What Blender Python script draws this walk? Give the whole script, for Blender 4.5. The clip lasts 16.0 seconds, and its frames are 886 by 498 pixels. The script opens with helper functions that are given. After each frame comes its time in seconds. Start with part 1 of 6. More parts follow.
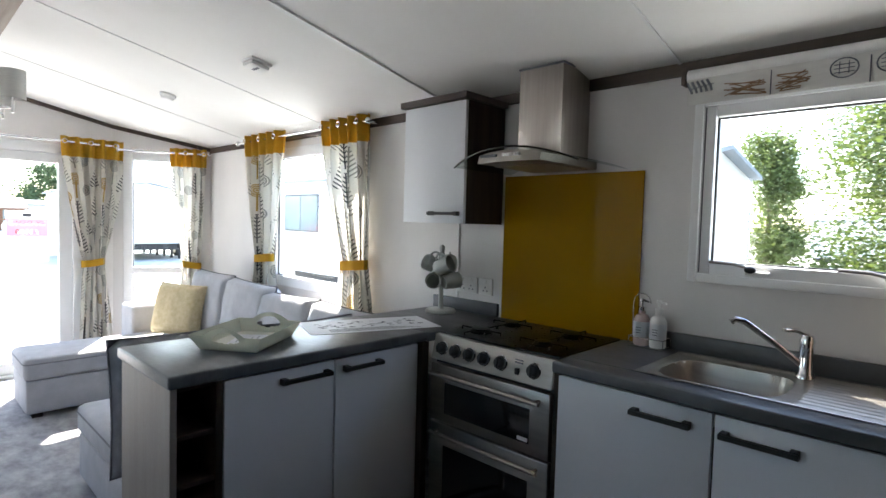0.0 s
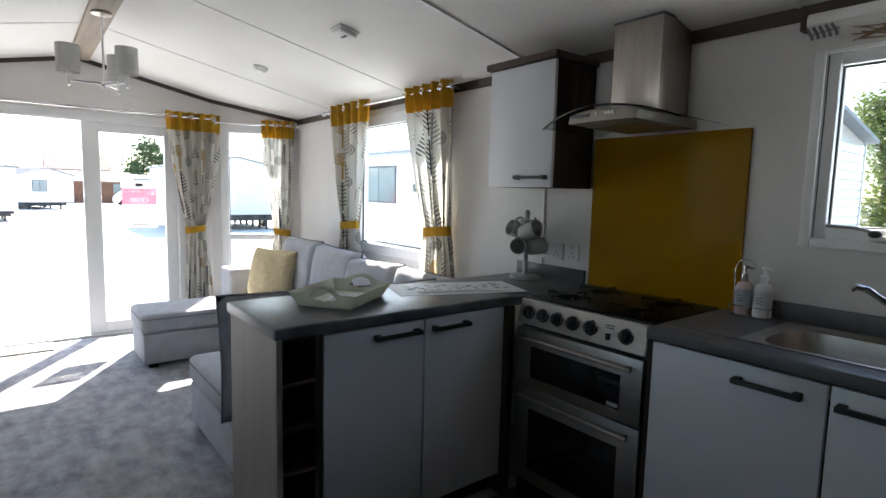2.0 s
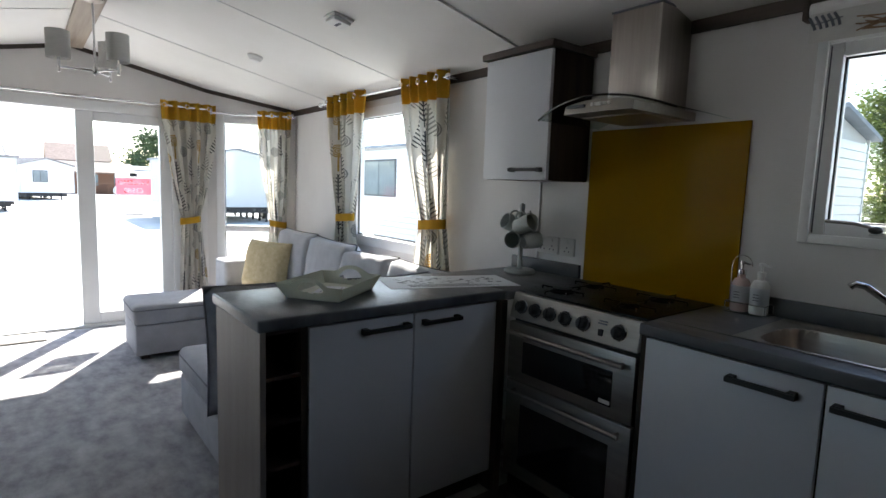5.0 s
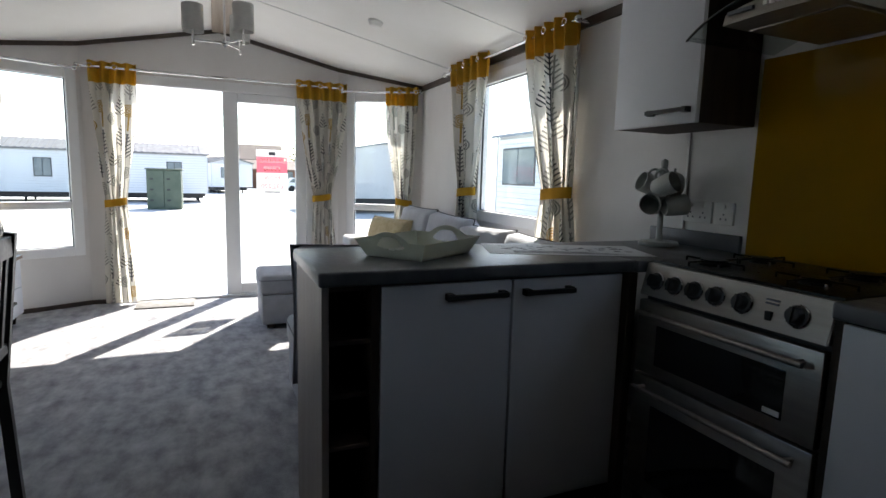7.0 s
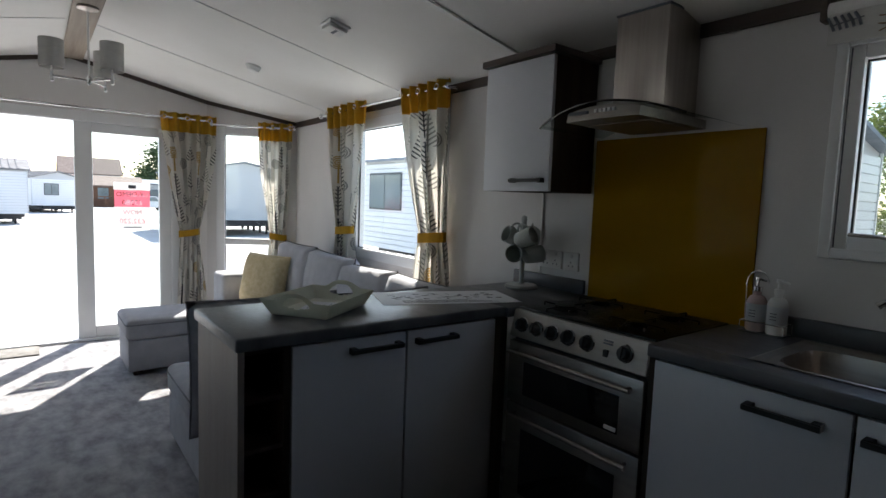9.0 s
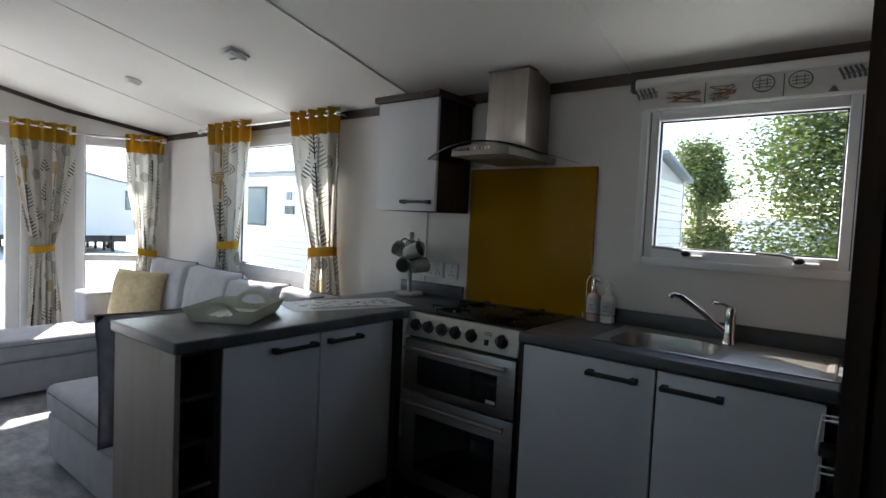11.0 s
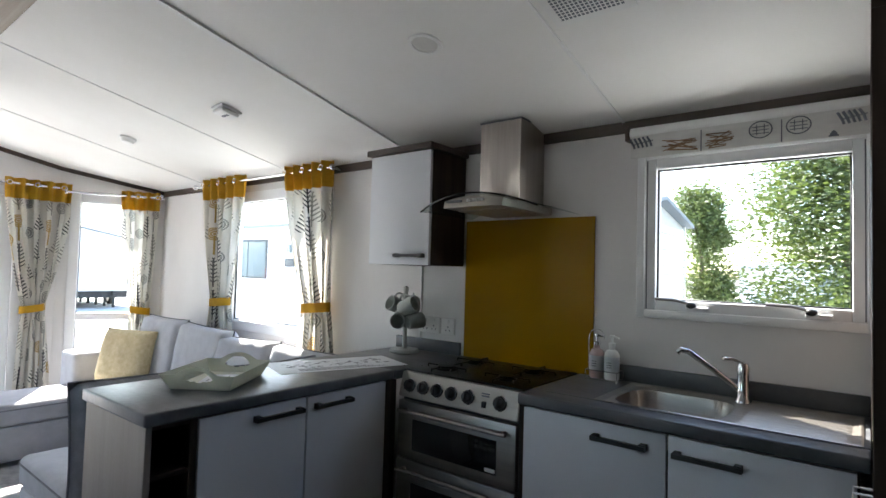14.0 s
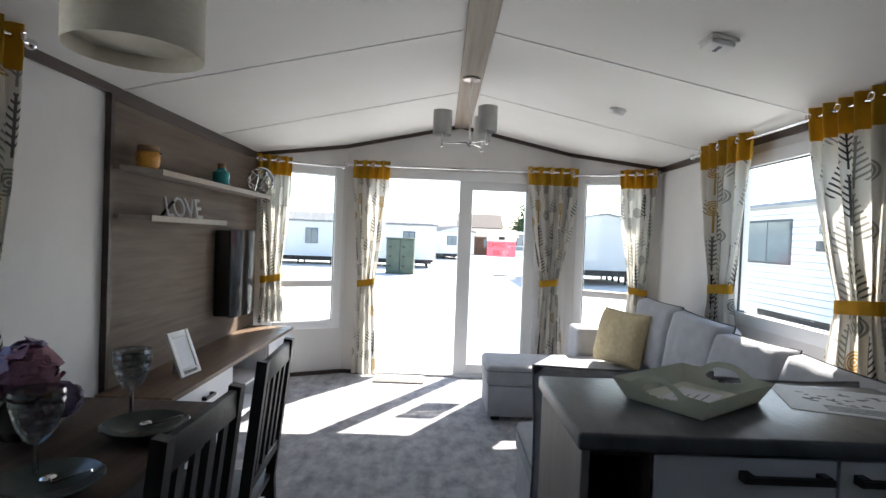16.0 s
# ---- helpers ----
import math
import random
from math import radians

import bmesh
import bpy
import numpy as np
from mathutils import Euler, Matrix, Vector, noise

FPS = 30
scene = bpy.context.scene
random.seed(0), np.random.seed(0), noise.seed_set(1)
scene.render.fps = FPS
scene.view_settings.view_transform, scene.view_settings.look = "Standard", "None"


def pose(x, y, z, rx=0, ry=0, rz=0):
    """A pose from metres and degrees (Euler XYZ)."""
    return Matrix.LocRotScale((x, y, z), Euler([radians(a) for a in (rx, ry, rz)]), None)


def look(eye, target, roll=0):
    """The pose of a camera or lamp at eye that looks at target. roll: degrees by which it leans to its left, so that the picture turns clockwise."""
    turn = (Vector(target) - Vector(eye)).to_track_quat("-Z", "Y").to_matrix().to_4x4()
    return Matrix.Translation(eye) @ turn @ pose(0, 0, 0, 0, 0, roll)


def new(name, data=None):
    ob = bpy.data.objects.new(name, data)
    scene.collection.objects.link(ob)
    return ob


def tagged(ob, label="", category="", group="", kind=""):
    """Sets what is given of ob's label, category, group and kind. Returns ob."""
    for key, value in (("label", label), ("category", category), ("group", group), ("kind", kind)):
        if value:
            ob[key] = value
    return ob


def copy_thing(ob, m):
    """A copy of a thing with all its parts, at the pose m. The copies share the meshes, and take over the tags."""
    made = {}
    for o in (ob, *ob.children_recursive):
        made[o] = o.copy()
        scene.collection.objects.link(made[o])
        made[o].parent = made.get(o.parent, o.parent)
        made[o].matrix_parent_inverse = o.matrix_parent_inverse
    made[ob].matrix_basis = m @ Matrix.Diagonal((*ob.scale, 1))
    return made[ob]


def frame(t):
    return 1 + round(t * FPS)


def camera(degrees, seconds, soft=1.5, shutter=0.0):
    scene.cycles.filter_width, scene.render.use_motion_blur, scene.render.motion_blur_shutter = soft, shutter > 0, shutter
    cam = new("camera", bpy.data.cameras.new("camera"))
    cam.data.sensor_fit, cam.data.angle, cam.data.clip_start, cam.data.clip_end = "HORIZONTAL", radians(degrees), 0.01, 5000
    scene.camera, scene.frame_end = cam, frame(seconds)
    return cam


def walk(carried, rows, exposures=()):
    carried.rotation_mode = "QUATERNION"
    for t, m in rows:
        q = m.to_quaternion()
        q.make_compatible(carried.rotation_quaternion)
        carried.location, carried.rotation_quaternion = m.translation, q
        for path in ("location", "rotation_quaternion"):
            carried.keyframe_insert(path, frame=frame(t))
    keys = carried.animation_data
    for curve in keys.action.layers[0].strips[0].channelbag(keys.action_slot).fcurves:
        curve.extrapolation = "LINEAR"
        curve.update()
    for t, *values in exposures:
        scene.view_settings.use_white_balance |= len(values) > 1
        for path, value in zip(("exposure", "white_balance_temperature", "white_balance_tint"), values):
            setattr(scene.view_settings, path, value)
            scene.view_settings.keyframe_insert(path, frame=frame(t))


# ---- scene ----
cam = camera(79.2, 16.0)
PATH = [
    (0, (0.182, 0.673, 1.355), (-1.203, 2.113, 1.256), 1.6),
    (0.5, (0.166, 0.663, 1.346), (-1.272, 2.049, 1.247), 2.3),
    (1, (0.155, 0.653, 1.342), (-1.334, 1.984, 1.245), 2.0),
    (1.5, (0.146, 0.64, 1.336), (-1.391, 1.915, 1.217), 1.5),
    (2, (0.147, 0.631, 1.317), (-1.414, 1.864, 1.108), 1.4),
    (2.5, (0.156, 0.634, 1.294), (-1.351, 1.93, 1.07), 3.2),
    (3, (0.149, 0.629, 1.289), (-1.377, 1.901, 1.061), 3.8),
    (5.5, (0.131, 0.741, 1.307), (-1.463, 1.928, 1.08), 0.4),
    (6, (0.029, 0.869, 1.28), (-1.741, 1.764, 1.021), -0.7),
    (6.5, (-0.042, 0.968, 1.184), (-1.86, 1.76, 0.92), 1.1),
    (7, (-0.062, 0.989, 1.139), (-1.888, 1.763, 0.877), 1.6),
    (7.5, (-0.027, 0.971, 1.2), (-1.845, 1.765, 0.937), 0.6),
    (8, (0.002, 0.928, 1.263), (-1.735, 1.89, 1.024), 1.2),
    (8.5, (0.037, 0.861, 1.287), (-1.631, 1.946, 1.09), 2.1),
    (9, (0.078, 0.789, 1.295), (-1.504, 1.998, 1.117), 2.1),
    (9.5, (0.135, 0.67, 1.284), (-1.274, 2.08, 1.124), 3.1),
    (10, (0.179, 0.571, 1.295), (-1.163, 2.046, 1.139), 3.0),
    (12.5, (0.238, 0.366, 1.308), (-0.839, 2.051, 1.286), 2.1),
    (13, (0.237, 0.372, 1.319), (-0.847, 2.053, 1.295), 1.3),
    (13.5, (0.24, 0.384, 1.313), (-0.836, 2.07, 1.307), 0.2),
    (14, (0.2, 0.531, 1.326), (-1.043, 2.096, 1.408), 1.6),
    (14.5, (0.142, 0.662, 1.329), (-1.462, 1.857, 1.309), 1.5),
    (15, (0.009, 0.781, 1.311), (-1.775, 1.683, 1.289), 2.7),
    (15.5, (-0.107, 0.845, 1.306), (-2.049, 1.323, 1.291), 1.4),
    (16, (-0.265, 0.908, 1.302), (-2.265, 0.913, 1.261), 2.2),
]
EXPOSURES = [(0.0, 3.0), (1.5, 2.6), (3.0, 2.15), (5.5, 2.05), (6.0, 1.95), (7.0, 1.6), (8.5, 1.35), (9.5, 1.5), (10.0, 1.65), (12.5, 2.4), (13.5, 2.6), (14.0, 2.8), (14.5, 2.65), (15.5, 2.2), (16.0, 1.9)]
walk(cam, [(t, look(eye, target, roll)) for t, eye, target, roll in PATH], EXPOSURES)

# ---- light ----
world = bpy.data.worlds.new("sky")
scene.world = world
world.use_nodes = True
wn = world.node_tree
sky = wn.nodes.new("ShaderNodeTexSky")
sky.sky_type = "NISHITA"
sky.sun_disc = False
SUN_EL, SUN_DIR = radians(43.5), (-0.862, 0.507)
sky.sun_elevation = SUN_EL
sky.sun_rotation = math.atan2(SUN_DIR[0], SUN_DIR[1])
wn.nodes["Background"].inputs["Strength"].default_value = 0.15
wn.links.new(sky.outputs[0], wn.nodes["Background"].inputs["Color"])
sun_data = bpy.data.lights.new("sun", "SUN")
sun_data.energy, sun_data.angle, sun_data.color = 5.0, radians(0.5), (1.0, 0.95, 0.88)
sun = new("sun", sun_data)
c = math.cos(SUN_EL)
sun.matrix_world = look((SUN_DIR[0] * c * 40, SUN_DIR[1] * c * 40, math.sin(SUN_EL) * 40), (0, 0, 0))


# ---- materials ----
def base_mat(name, color, rough=0.6, metal=0.0, spec=0.5):
    m = bpy.data.materials.new(name)
    m.use_nodes = True
    b = m.node_tree.nodes["Principled BSDF"]
    b.inputs["Base Color"].default_value = (*color, 1)
    b.inputs["Roughness"].default_value = rough
    b.inputs["Metallic"].default_value = metal
    b.inputs["Specular IOR Level"].default_value = spec
    return m


def varied(name, dark, light, scale=(4, 4, 4), rough=(0.5, 0.7), bump=0.0, fine=80.0, metal=0.0, spec=0.5, mid=0.5, detail=6.0):
    """Two-scale noise colour with fine bump; scale stretches the grain."""
    m = base_mat(name, light, rough[1], metal, spec)
    t = m.node_tree
    b = t.nodes["Principled BSDF"]
    co = t.nodes.new("ShaderNodeTexCoord")
    mp = t.nodes.new("ShaderNodeMapping")
    mp.inputs["Scale"].default_value = scale
    n1 = t.nodes.new("ShaderNodeTexNoise")
    n1.inputs["Scale"].default_value = 1.0
    n1.inputs["Detail"].default_value = detail
    n1.inputs["Roughness"].default_value = 0.6
    ramp = t.nodes.new("ShaderNodeValToRGB")
    ramp.color_ramp.elements[0].color = (*dark, 1)
    ramp.color_ramp.elements[1].color = (*light, 1)
    ramp.color_ramp.elements[0].position = mid - 0.18
    ramp.color_ramp.elements[1].position = mid + 0.18
    n2 = t.nodes.new("ShaderNodeTexNoise")
    n2.inputs["Scale"].default_value = fine
    n2.inputs["Detail"].default_value = 4
    rr = t.nodes.new("ShaderNodeMapRange")
    rr.inputs["To Min"].default_value, rr.inputs["To Max"].default_value = rough
    t.links.new(co.outputs["Object"], mp.inputs["Vector"])
    t.links.new(mp.outputs[0], n1.inputs["Vector"])
    t.links.new(n1.outputs["Fac"], ramp.inputs["Fac"])
    t.links.new(ramp.outputs["Color"], b.inputs["Base Color"])
    t.links.new(co.outputs["Object"], n2.inputs["Vector"])
    t.links.new(n2.outputs["Fac"], rr.inputs["Value"])
    t.links.new(rr.outputs[0], b.inputs["Roughness"])
    if bump:
        bp = t.nodes.new("ShaderNodeBump")
        bp.inputs["Strength"].default_value = bump
        bp.inputs["Distance"].default_value = 0.004
        t.links.new(n2.outputs["Fac"], bp.inputs["Height"])
        t.links.new(bp.outputs[0], b.inputs["Normal"])
    return m


def glass_mat(name, tint=(0.97, 0.99, 0.98), gloss=0.035):
    m = base_mat(name, tint, 0.0)
    t = m.node_tree
    t.nodes.remove(t.nodes["Principled BSDF"])
    mix = t.nodes.new("ShaderNodeMixShader")
    mix.inputs[0].default_value = gloss
    tr = t.nodes.new("ShaderNodeBsdfTransparent")
    tr.inputs["Color"].default_value = (*tint, 1)
    gl = t.nodes.new("ShaderNodeBsdfGlossy")
    gl.inputs["Roughness"].default_value = 0.02
    t.links.new(tr.outputs[0], mix.inputs[1])
    t.links.new(gl.outputs[0], mix.inputs[2])
    t.links.new(mix.outputs[0], t.nodes["Material Output"].inputs["Surface"])
    return m


def cloth_print(name):
    """Cream curtain cloth with printed sprigs and round heads, by the cloth's own UV in metres."""
    m = base_mat(name, (0.80, 0.78, 0.73), 0.9)
    t = m.node_tree
    b = t.nodes["Principled BSDF"]

    def op(kind, a, c2=None):
        n = t.nodes.new("ShaderNodeMath")
        n.operation = kind
        for i, v in enumerate((a, c2)):
            if v is None:
                continue
            if isinstance(v, (int, float)):
                n.inputs[i].default_value = v
            else:
                t.links.new(v, n.inputs[i])
        return n.outputs[0]
    uv = t.nodes.new("ShaderNodeUVMap")
    sep = t.nodes.new("ShaderNodeSeparateXYZ")
    t.links.new(uv.outputs[0], sep.inputs[0])
    u = op("DIVIDE", sep.outputs[0], 0.125)
    col = op("FLOOR", u)
    v = op("ADD", op("DIVIDE", sep.outputs[1], 0.25), op("MULTIPLY", col, 0.37))
    row = op("FLOOR", v)
    du = op("ABSOLUTE", op("SUBTRACT", op("FRACT", u), 0.5))
    fv = op("FRACT", v)
    key = t.nodes.new("ShaderNodeTexWhiteNoise")
    key.noise_dimensions = "2D"
    comb = t.nodes.new("ShaderNodeCombineXYZ")
    t.links.new(col, comb.inputs[0])
    t.links.new(row, comb.inputs[1])
    t.links.new(comb.outputs[0], key.inputs["Vector"])
    rnd = key.outputs["Value"]
    # sprig: thin stem with slanted leaves that shorten towards the tip
    stem = op("LESS_THAN", du, 0.035)
    wide = op("MULTIPLY", op("SUBTRACT", 1.0, fv), 0.55)
    leaf = op("MULTIPLY", op("LESS_THAN", du, wide), op("GREATER_THAN", op("SINE", op("MULTIPLY", op("SUBTRACT", op("MULTIPLY", fv, 2.0), du), 26.0)), 0.40))
    leaf = op("MULTIPLY", leaf, op("MULTIPLY", op("GREATER_THAN", fv, 0.14), op("LESS_THAN", fv, 0.96)))
    sprig = op("MAXIMUM", leaf, op("MULTIPLY", stem, op("LESS_THAN", fv, 0.9)))
    # round seed head on a stalk
    dy = op("MULTIPLY", op("SUBTRACT", fv, 0.65), 2.0)
    rad = op("SQRT", op("ADD", op("MULTIPLY", du, du), op("MULTIPLY", dy, dy)))
    disc = op("MULTIPLY", op("LESS_THAN", rad, 0.40), op("GREATER_THAN", op("SINE", op("MULTIPLY", rad, 55.0)), -0.5))
    head = op("MAXIMUM", disc, op("MULTIPLY", stem, op("LESS_THAN", fv, 0.6)))
    is_head = op("GREATER_THAN", rnd, 0.62)
    mask = op("ADD", op("MULTIPLY", head, is_head), op("MULTIPLY", sprig, op("SUBTRACT", 1.0, is_head)))
    ramp = t.nodes.new("ShaderNodeValToRGB")
    ramp.color_ramp.interpolation = "CONSTANT"
    e = ramp.color_ramp.elements
    e[0].color, e[0].position = (0.06, 0.065, 0.07, 1), 0
    e[1].color, e[1].position = (0.34, 0.34, 0.31, 1), 0.16
    for p, cc in ((0.50, (0.16, 0.16, 0.16, 1)), (0.62, (0.36, 0.36, 0.33, 1)), (0.82, (0.50, 0.34, 0.10, 1)), (0.9, (0.32, 0.33, 0.31, 1))):
        x = e.new(p)
        x.color = cc
    t.links.new(rnd, ramp.inputs[0])
    mix = t.nodes.new("ShaderNodeMixRGB")
    mix.inputs[1].default_value = (0.80, 0.78, 0.73, 1)
    t.links.new(mask, mix.inputs[0])
    t.links.new(ramp.outputs[0], mix.inputs[2])
    # thin cloth: some light comes through
    trl = t.nodes.new("ShaderNodeBsdfTranslucent")
    ms = t.nodes.new("ShaderNodeMixShader")
    ms.inputs[0].default_value = 0.38
    t.links.new(mix.outputs[0], trl.inputs["Color"])
    t.links.new(mix.outputs[0], b.inputs["Base Color"])
    t.links.new(b.outputs[0], ms.inputs[1])
    t.links.new(trl.outputs[0], ms.inputs[2])
    t.links.new(ms.outputs[0], t.nodes["Material Output"].inputs["Surface"])
    return m


M_WALL = varied("wall_board", (0.665, 0.65, 0.64), (0.725, 0.71, 0.70), (3, 3, 1.5), (0.55, 0.7), 0.12, 160)
M_CEIL = varied("ceiling_board", (0.76, 0.75, 0.72), (0.80, 0.79, 0.77), (2, 2, 2), (0.6, 0.75), 0.08, 120)
M_TRIM = varied("dark_wood_trim", (0.045, 0.032, 0.026), (0.08, 0.058, 0.046), (2, 30, 30), (0.45, 0.6), 0.1)
M_DARKWOOD = varied("dark_wood_board", (0.026, 0.017, 0.013), (0.055, 0.038, 0.029), (26, 26, 1.6), (0.55, 0.7), 0.12, spec=0.22)
M_OAK = varied("grey_oak_board", (0.105, 0.078, 0.06), (0.175, 0.135, 0.105), (1.6, 30, 22), (0.55, 0.7), 0.12, spec=0.2)
M_OAKV = varied("grey_oak_upright", (0.26, 0.22, 0.185), (0.31, 0.265, 0.225), (24, 24, 1.5), (0.45, 0.6), 0.12)
M_BEAM = varied("beam_wood", (0.22, 0.175, 0.135), (0.36, 0.30, 0.24), (1.2, 26, 26), (0.5, 0.65), 0.15)
M_UNITTOP = varied("unit_top_wood", (0.12, 0.075, 0.05), (0.20, 0.135, 0.09), (1.5, 26, 26), (0.35, 0.5), 0.1)
M_TABLE = varied("table_wood", (0.045, 0.029, 0.021), (0.095, 0.063, 0.046), (1.4, 26, 26), (0.45, 0.6), 0.1, spec=0.15)
M_CTOP = varied("slate_worktop", (0.055, 0.058, 0.064), (0.125, 0.13, 0.14), (3, 9, 5), (0.30, 0.44), 0.15, 60, spec=0.42, detail=9)
M_DOOR = varied("white_cabinet_door", (0.66, 0.68, 0.72), (0.70, 0.72, 0.755), (2, 2, 2), (0.35, 0.5), 0.05, 90)
M_BLACK = varied("black_handle", (0.012, 0.012, 0.013), (0.02, 0.02, 0.021), (20, 20, 20), (0.35, 0.5))
M_CHAIR = varied("black_painted_wood", (0.012, 0.011, 0.012), (0.024, 0.022, 0.022), (8, 8, 3), (0.35, 0.55), 0.1)
M_CARPET = varied("grey_carpet", (0.22, 0.22, 0.23), (0.50, 0.495, 0.505), (7, 11, 9), (0.9, 1.0), 1.0, 260, spec=0.1, detail=9)
for el_, ps_ in zip([n_ for n_ in M_CARPET.node_tree.nodes if n_.type == "VALTORGB"][0].color_ramp.elements, (0.30, 0.70)):
    el_.position = ps_
M_LINO = varied("dark_wood_vinyl", (0.04, 0.03, 0.024), (0.085, 0.062, 0.05), (1.5, 14, 4), (0.4, 0.55), 0.1)
M_STEEL = varied("brushed_steel", (0.36, 0.325, 0.295), (0.44, 0.40, 0.365), (60, 60, 2), (0.3, 0.42), 0.05, 200, metal=1.0)
M_STEELH = varied("brushed_steel_flat", (0.36, 0.335, 0.30), (0.43, 0.40, 0.36), (2, 60, 60), (0.32, 0.45), 0.05, 200, metal=1.0)
M_CHROME = base_mat("chrome", (0.75, 0.75, 0.76), 0.08, 1.0)
M_OVENGLASS = varied("black_oven_glass", (0.006, 0.006, 0.007), (0.01, 0.01, 0.01), (3, 3, 3), (0.06, 0.12))
M_HOB = varied("black_hob_enamel", (0.0015, 0.0015, 0.0016), (0.003, 0.003, 0.003), (5, 5, 5), (0.22, 0.36), spec=0.12)
M_YELLOW = varied("mustard_glass", (0.25, 0.132, 0.001), (0.275, 0.146, 0.0012), (2, 2, 2), (0.05, 0.09), spec=0.25)
M_PVC = varied("white_pvc", (0.76, 0.77, 0.78), (0.80, 0.81, 0.82), (3, 3, 3), (0.3, 0.45))
M_PLASTIC = varied("white_plastic", (0.74, 0.74, 0.73), (0.79, 0.79, 0.78), (10, 10, 10), (0.35, 0.5))
M_GLASS = glass_mat("window_glass")
M_HOODGLASS = glass_mat("smoked_glass", (0.62, 0.66, 0.65), 0.05)
M_SOFA = varied("pale_grey_weave", (0.42, 0.425, 0.45), (0.50, 0.505, 0.53), (10, 10, 10), (0.85, 0.95), 0.5, 420, spec=0.2)
M_VELVET = varied("grey_cushion_cloth", (0.20, 0.20, 0.215), (0.31, 0.31, 0.33), (12, 12, 12), (0.75, 0.9), 0.6, 300, spec=0.2)
M_PIPING = varied("dark_piping", (0.05, 0.05, 0.055), (0.08, 0.08, 0.085), (20, 20, 20), (0.8, 0.9))
M_MUSTARDCLOTH = varied("mustard_cushion_cloth", (0.58, 0.47, 0.27), (0.72, 0.61, 0.40), (30, 30, 30), (0.85, 0.95), 0.8, 260, spec=0.2)
M_CURTAIN = cloth_print("printed_curtain_cloth")
M_BAND = varied("mustard_curtain_band", (0.56, 0.32, 0.015), (0.66, 0.39, 0.03), (14, 14, 14), (0.8, 0.9), 0.3, 300)
M_SHADE = varied("pale_lampshade_cloth", (0.60, 0.59, 0.57), (0.66, 0.65, 0.62), (20, 20, 60), (0.8, 0.9), 0.2, 300)
M_CREAMSHADE = varied("cream_lampshade_cloth", (0.62, 0.58, 0.48), (0.68, 0.64, 0.55), (20, 20, 60), (0.8, 0.9), 0.2, 300)
M_TRAY = varied("sage_painted_wood", (0.62, 0.62, 0.53), (0.69, 0.69, 0.60), (5, 5, 5), (0.45, 0.6), 0.1)
M_PAPER = varied("white_paper", (0.72, 0.74, 0.78), (0.80, 0.81, 0.84), (6, 6, 6), (0.5, 0.65))
M_INK = base_mat("grey_ink", (0.12, 0.13, 0.16), 0.6)
M_MUG = varied("pale_glazed_stoneware", (0.36, 0.38, 0.36), (0.45, 0.47, 0.45), (12, 12, 12), (0.25, 0.4))
M_CERAMIC = varied("dark_green_glaze", (0.03, 0.04, 0.035), (0.06, 0.07, 0.06), (10, 10, 10), (0.15, 0.3))
def thin_print(name, color):
    m = base_mat(name, color, 0.6)
    t = m.node_tree
    trl = t.nodes.new("ShaderNodeBsdfTranslucent")
    trl.inputs["Color"].default_value = (*color, 1)
    ms = t.nodes.new("ShaderNodeMixShader")
    ms.inputs[0].default_value = 0.6
    t.links.new(t.nodes["Principled BSDF"].outputs[0], ms.inputs[1])
    t.links.new(trl.outputs[0], ms.inputs[2])
    t.links.new(ms.outputs[0], t.nodes["Material Output"].inputs["Surface"])
    return m


M_RED = thin_print("red_print", (0.84, 0.36, 0.43))
M_FILM = thin_print("white_notice_film", (0.8, 0.8, 0.8))
M_SOAP = varied("pink_clear_soap", (0.55, 0.40, 0.38), (0.62, 0.48, 0.46), (6, 6, 6), (0.08, 0.16))
M_TEAL = varied("teal_glass", (0.02, 0.20, 0.22), (0.03, 0.27, 0.29), (8, 8, 8), (0.1, 0.25))
M_ORANGE = varied("amber_glaze", (0.55, 0.24, 0.03), (0.66, 0.32, 0.05), (8, 8, 8), (0.2, 0.35))
M_CORK = varied("cork", (0.22, 0.13, 0.07), (0.34, 0.22, 0.13), (60, 60, 60), (0.8, 0.9))
M_PETAL = varied("dusky_pink_petal", (0.22, 0.09, 0.13), (0.40, 0.20, 0.25), (20, 20, 20), (0.6, 0.8))
M_PETALB = varied("mauve_petal", (0.16, 0.12, 0.20), (0.30, 0.24, 0.36), (20, 20, 20), (0.6, 0.8))
M_CRYSTAL = glass_mat("cut_glass", (0.62, 0.64, 0.65), 0.34)
M_MIRROR = base_mat("mirror_silver", (0.8, 0.82, 0.84), 0.06, 1.0)
M_MAT = varied("door_mat", (0.17, 0.16, 0.145), (0.26, 0.25, 0.23), (20, 20, 20), (0.9, 1.0), 0.8, 200)
M_CONCRETE = varied("pale_concrete", (0.50, 0.485, 0.46), (0.60, 0.58, 0.55), (0.5, 0.5, 0.5), (0.8, 0.95), 0.4, 20)
M_SIDING = varied("white_siding", (0.64, 0.66, 0.68), (0.74, 0.755, 0.77), (0.6, 0.6, 2), (0.4, 0.55))
M_SIDINGB = varied("grey_siding", (0.44, 0.455, 0.47), (0.52, 0.535, 0.55), (0.6, 0.6, 2), (0.4, 0.55))
M_ROOF = varied("grey_roof_tile", (0.12, 0.12, 0.125), (0.20, 0.20, 0.205), (3, 3, 3), (0.7, 0.85), 0.4, 20)
M_ROOFB = varied("brown_roof_tile", (0.13, 0.09, 0.075), (0.21, 0.15, 0.125), (3, 3, 3), (0.7, 0.85), 0.4, 20)
